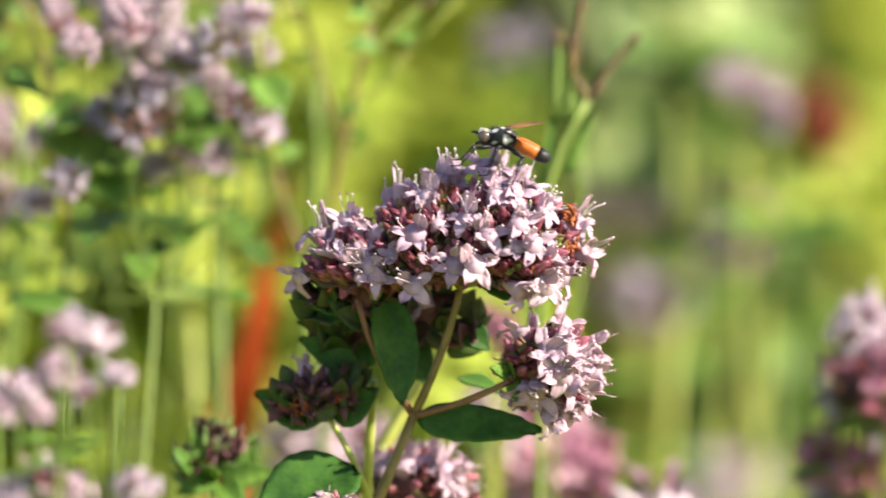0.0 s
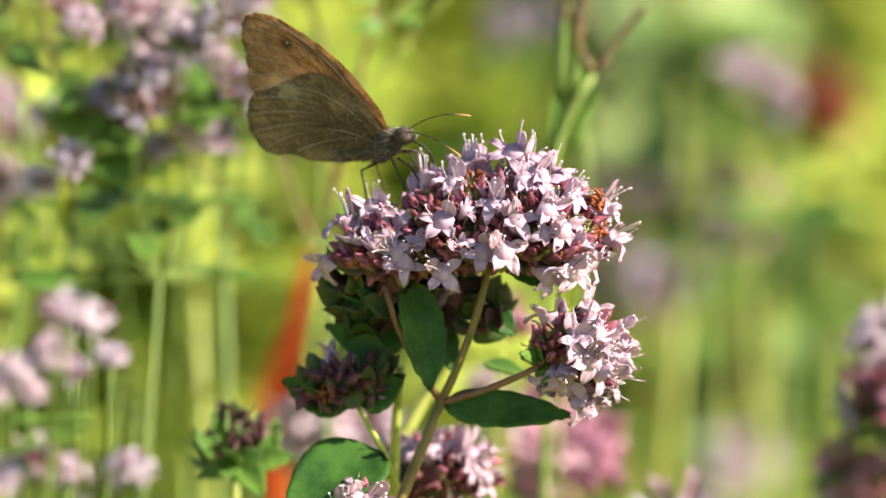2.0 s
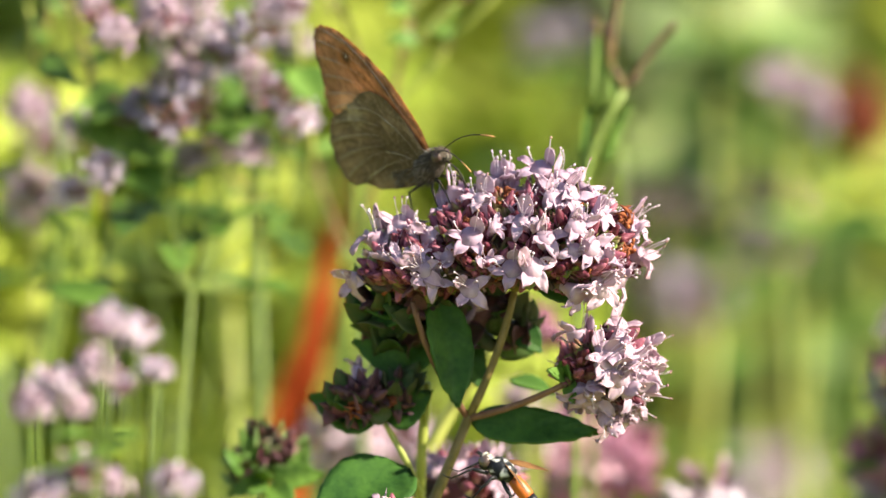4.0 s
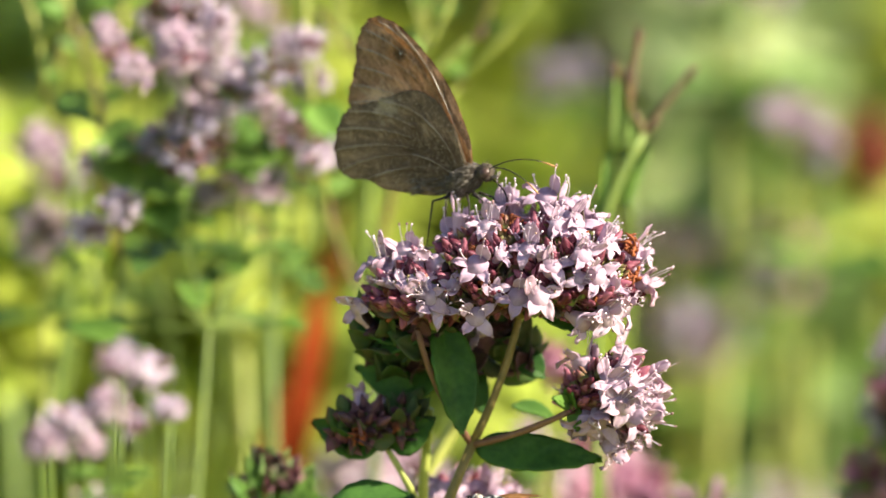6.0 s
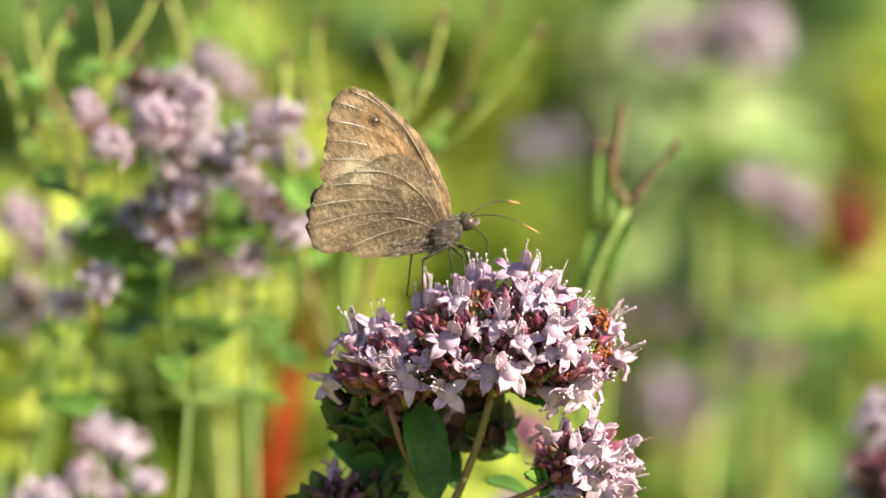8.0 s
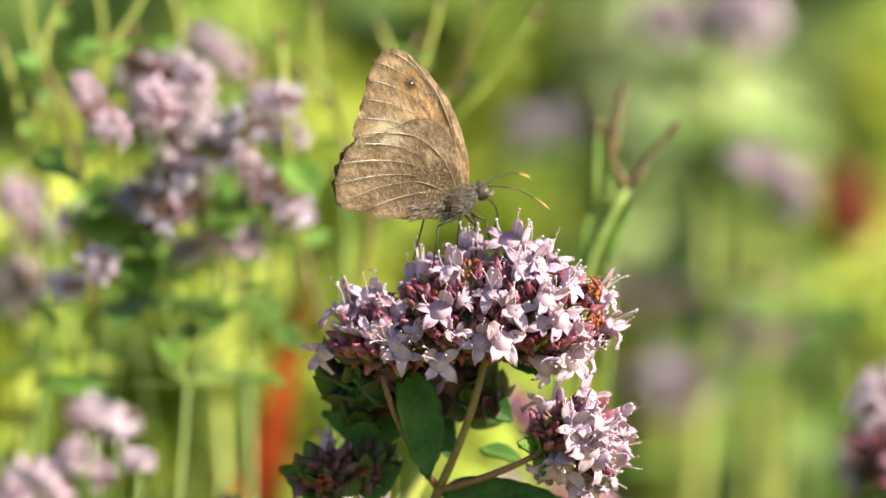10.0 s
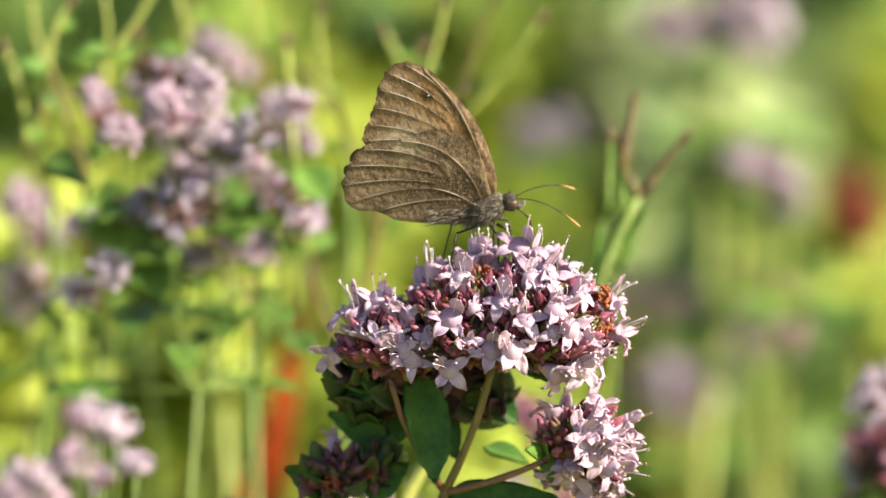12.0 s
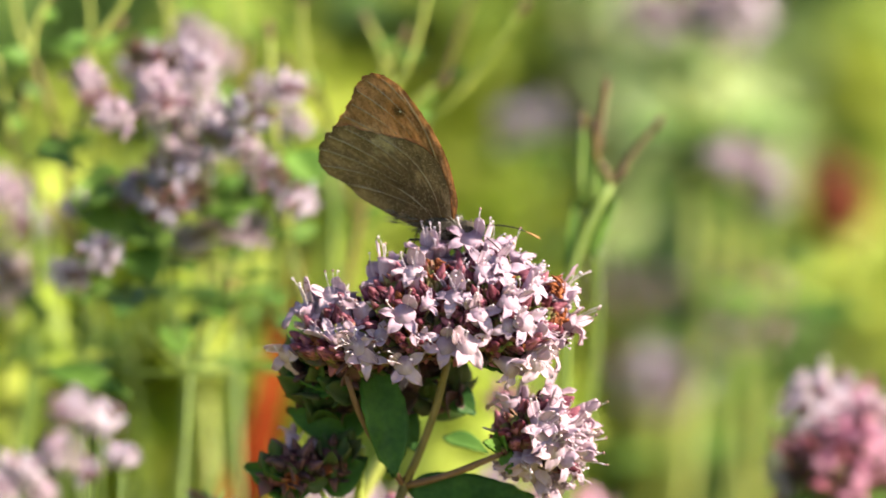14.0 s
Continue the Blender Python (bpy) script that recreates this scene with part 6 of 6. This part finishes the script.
# seconds, place of the head, turn
BUTTERFLY = [
    (0.0, -0.1600, 0.0200, 0.5600, 0.0, -10.0, 20.0),
    (0.6, -0.0600, 0.0060, 0.5220, -10.0, -11.0, 40.0),
    (0.7, -0.0222, 0.0020, 0.5092, -16.1, -11.1, 45.0),
    (0.8, -0.0073, 0.0016, 0.5077, -8.2, -10.5, 56.4),
    (0.9, -0.0060, 0.0017, 0.5078, -10.5, -26.3, -29.5),
    (1.0, -0.0073, 0.0018, 0.5082, -15.4, -22.2, -23.4),
    (1.1, -0.0081, 0.0017, 0.5079, -17.0, -25.2, -29.5),
    (1.2, -0.0053, 0.0014, 0.5067, -6.5, -19.4, -20.6),
    (1.3, -0.0038, 0.0013, 0.5059, -8.1, -20.5, -20.8),
    (1.5, -0.0040, 0.0004, 0.5017, 23.4, -13.6, -32.5),
    (1.7, -0.0024, -0.0002, 0.4989, 26.9, -9.5, -29.9),
    (1.8, -0.0006, 0.0000, 0.4990, 25.0, -9.7, -29.6),
    (2.0, -0.0026, 0.0007, 0.5034, 22.1, -10.0, -29.0),
    (2.2, -0.0034, 0.0005, 0.5022, 22.2, -10.8, -35.0),
    (2.5, -0.0065, 0.0004, 0.5017, 36.4, -16.3, -31.2),
    (2.8, -0.0052, -0.0000, 0.4998, 32.2, -10.7, -55.0),
    (3.0, -0.0069, 0.0001, 0.5002, 30.4, -10.9, -53.0),
    (3.2, -0.0055, 0.0001, 0.5007, 27.6, -10.8, -55.1),
    (5.3, 0.0006, 0.0009, 0.5040, -4.3, -10.8, -33.9),
    (5.5, 0.0019, 0.0006, 0.5026, -2.0, -3.2, -28.4),
    (5.7, 0.0017, 0.0008, 0.5039, -1.2, -1.6, -26.3),
    (6.0, 0.0016, 0.0010, 0.5049, -3.5, -4.5, -27.5),
    (6.3, 0.0002, 0.0012, 0.5055, -9.9, -4.9, -27.8),
    (6.5, 0.0014, 0.0012, 0.5056, -9.0, -8.4, -19.8),
    (7.0, 0.0025, 0.0011, 0.5050, -10.0, -6.0, -20.3),
    (7.5, 0.0023, 0.0011, 0.5050, -2.1, -2.4, -15.4),
    (7.7, 0.0026, 0.0014, 0.5065, -14.7, -8.0, -19.4),
    (7.8, 0.0026, 0.0015, 0.5072, 8.8, -3.7, 12.8),
    (8.0, 0.0016, 0.0016, 0.5076, 1.2, -4.0, 23.3),
    (8.2, 0.0023, 0.0019, 0.5088, 3.9, -5.5, 22.3),
    (8.5, 0.0022, 0.0018, 0.5085, 4.7, -5.5, 25.7),
    (9.0, 0.0006, 0.0019, 0.5089, 3.0, -7.7, 29.2),
    (9.2, 0.0023, 0.0019, 0.5092, 4.0, -3.9, 29.4),
    (11.3, 0.0051, 0.0017, 0.5082, 6.5, 3.5, 30.9),
    (11.5, 0.0057, 0.0017, 0.5082, 6.3, 3.0, 29.7),
    (11.7, 0.0055, 0.0018, 0.5087, 11.2, -0.5, 16.9),
    (12.0, 0.0066, 0.0017, 0.5081, 15.2, 1.7, 8.3),
    (12.2, 0.0059, 0.0018, 0.5084, 15.8, 1.3, 5.2),
    (12.3, 0.0070, 0.0015, 0.5068, 21.6, 6.5, 5.1),
    (12.5, 0.0064, 0.0017, 0.5080, 18.2, -0.4, 0.4),
    (12.7, 0.0061, 0.0014, 0.5067, 17.6, 5.3, 2.9),
    (13.0, 0.0051, 0.0013, 0.5059, 21.5, 10.5, -2.6),
    (13.2, 0.0045, 0.0009, 0.5043, 23.6, 13.9, -6.4),
    (13.5, 0.0060, 0.0007, 0.5031, 31.6, 19.6, -8.7),
    (13.8, 0.0037, 0.0007, 0.5034, 28.9, 22.4, -16.6),
    (14.0, 0.0037, 0.0008, 0.5035, 26.8, 17.4, -16.3),
]
# seconds, place, turn
FLY = [
    (0.00, 0.0089, -0.0033, 0.5037, 0, -6, 178),
    (0.30, 0.0122, -0.0030, 0.5037, 0, -2, 198),
    (0.50, 0.0075, -0.0027, 0.5066, 0, 2, 224),
    (0.70, 0.0117, -0.0031, 0.5044, 0, 2, 224),
    (0.80, 0.0416, 0.0039, 0.5186, 0, -20, 290),
    (0.90, 0.0685, 0.0066, 0.5309, 0, 0, 310),
    (1.80, 0.0838, 0.0403, 0.4493, 0, 0, 250),
    (2.60, 0.0321, -0.0119, 0.4441, 0, 0, 200),
    (2.80, 0.0046, -0.0081, 0.4620, 0, 0, 190),
    (3.00, 0.0039, -0.0107, 0.4639, 0, -28, 172),
    (3.20, 0.0040, -0.0108, 0.4637, 0, -28, 168),
    (5.30, 0.0020, -0.0100, 0.4672, 0, -25, 160),
    (5.60, 0.0020, -0.0105, 0.4652, 0, -25, 165),
    (6.50, 0.0013, -0.0106, 0.4646, 0, 10, 165),
    (14.00, -0.0023, -0.0102, 0.4662, 0, 10, 165),
]
WASP = [
    (0.00, -0.0128, -0.0147, 0.4596, 0, 0, 60),
    (0.30, -0.0153, -0.0142, 0.4621, 0, 0, 70),
    (0.50, -0.0178, -0.0139, 0.4636, 0, -10, 110),
    (0.70, -0.0174, -0.0140, 0.4631, 0, -15, 60),
    (0.90, -0.0146, -0.0145, 0.4604, 0, 0, 40),
    (1.50, -0.0094, -0.0155, 0.4561, 0, 0, 40),
    (14.00, -0.0140, -0.0116, 0.4597, 0, 0, 40),
]


def swayed(rest, dx, dz, rx=0.0, ry=0.0, rz=0.0, pivot=(0.004, 0, 0.491)):
    """The pose of a plant that stands at rest, shifted and turned about a pivot in its head."""
    turn = AXES.to_4x4() @ pose(0, 0, 0, rx, ry, rz) @ AXES.to_4x4().inverted()
    pivot = Vector(pivot)
    return Matrix.Translation(pivot + RIGHT * dx * MM + OVER * dz * MM) @ turn @ Matrix.Translation(-pivot) @ rest


def motions():
    for ob, rows in ((main_plant, MAIN_SWAY), (bud_shoot, MAIN_SWAY), (around["left"], LEFT_SWAY), (seed_stalk, SEED_SWAY), (around["pink"], PINK_SWAY), (around["lower"], LOWER_SWAY), (around["edge"], EDGE_SWAY), (withered_dock, DOCK_SWAY)):
        rest = ob.matrix_basis.copy()
        if ob == bud_shoot:
            rows = [(t, dx * 0.8, dz * 0.8) for t, dx, dz, *_ in rows]
        walk(ob, [(t, swayed(rest, *q)) for t, *q in rows])
    # the wings beat in flight, and the hindwings slide under the forewings after landing
    beat = [(0.0, 55), (0.1, 8), (0.2, 58), (0.3, 8), (0.4, 60), (0.5, 10), (0.6, 58), (0.7, 14), (0.8, 34), (0.9, 3), (1.0, 0), (14.0, 0)]
    slide = [(0, -18), (1.1, -17), (1.3, -10), (1.6, 2), (2.0, 0), (2.5, -6), (3.0, -3), (3.2, -3), (5.3, 0), (12.2, 0), (13.0, 5), (14, 6)]
    hub = Matrix.Translation((-0.0032, 0, -0.0006))
    for w, sgn, name in wings:
        times = sorted({t for t, _ in beat} | ({t for t, _ in slide} if name == "hindwing" else set()))
        roll = np.interp(times, *zip(*beat))
        tuck = np.interp(times, *zip(*slide)) if name == "hindwing" else [0.0] * len(times)
        walk(w, [(t, hub @ pose(0, 0, 0, -sgn * a, b, 0) @ hub.inverted()) for t, a, b in zip(times, roll, tuck)])
    walk(butterfly, [(t, pose(*q)) for t, *q in BUTTERFLY])
    # the fly lifts one wing
    root = Matrix.Translation((-0.0003, -0.0005, 0.0035))
    walk(fly_wings[0], [(t, root @ pose(0, 0, 0, 0, a, 0) @ root.inverted()) for t, a in ((0, 0), (0.15, 0), (0.3, 50), (0.4, 98), (0.7, 100), (1.2, 50), (2, 0), (14, 0))])
    walk(fly, [(t, pose(*q)) for t, *q in FLY])
    walk(wasp, [(t, pose(*q)) for t, *q in WASP])


motions()
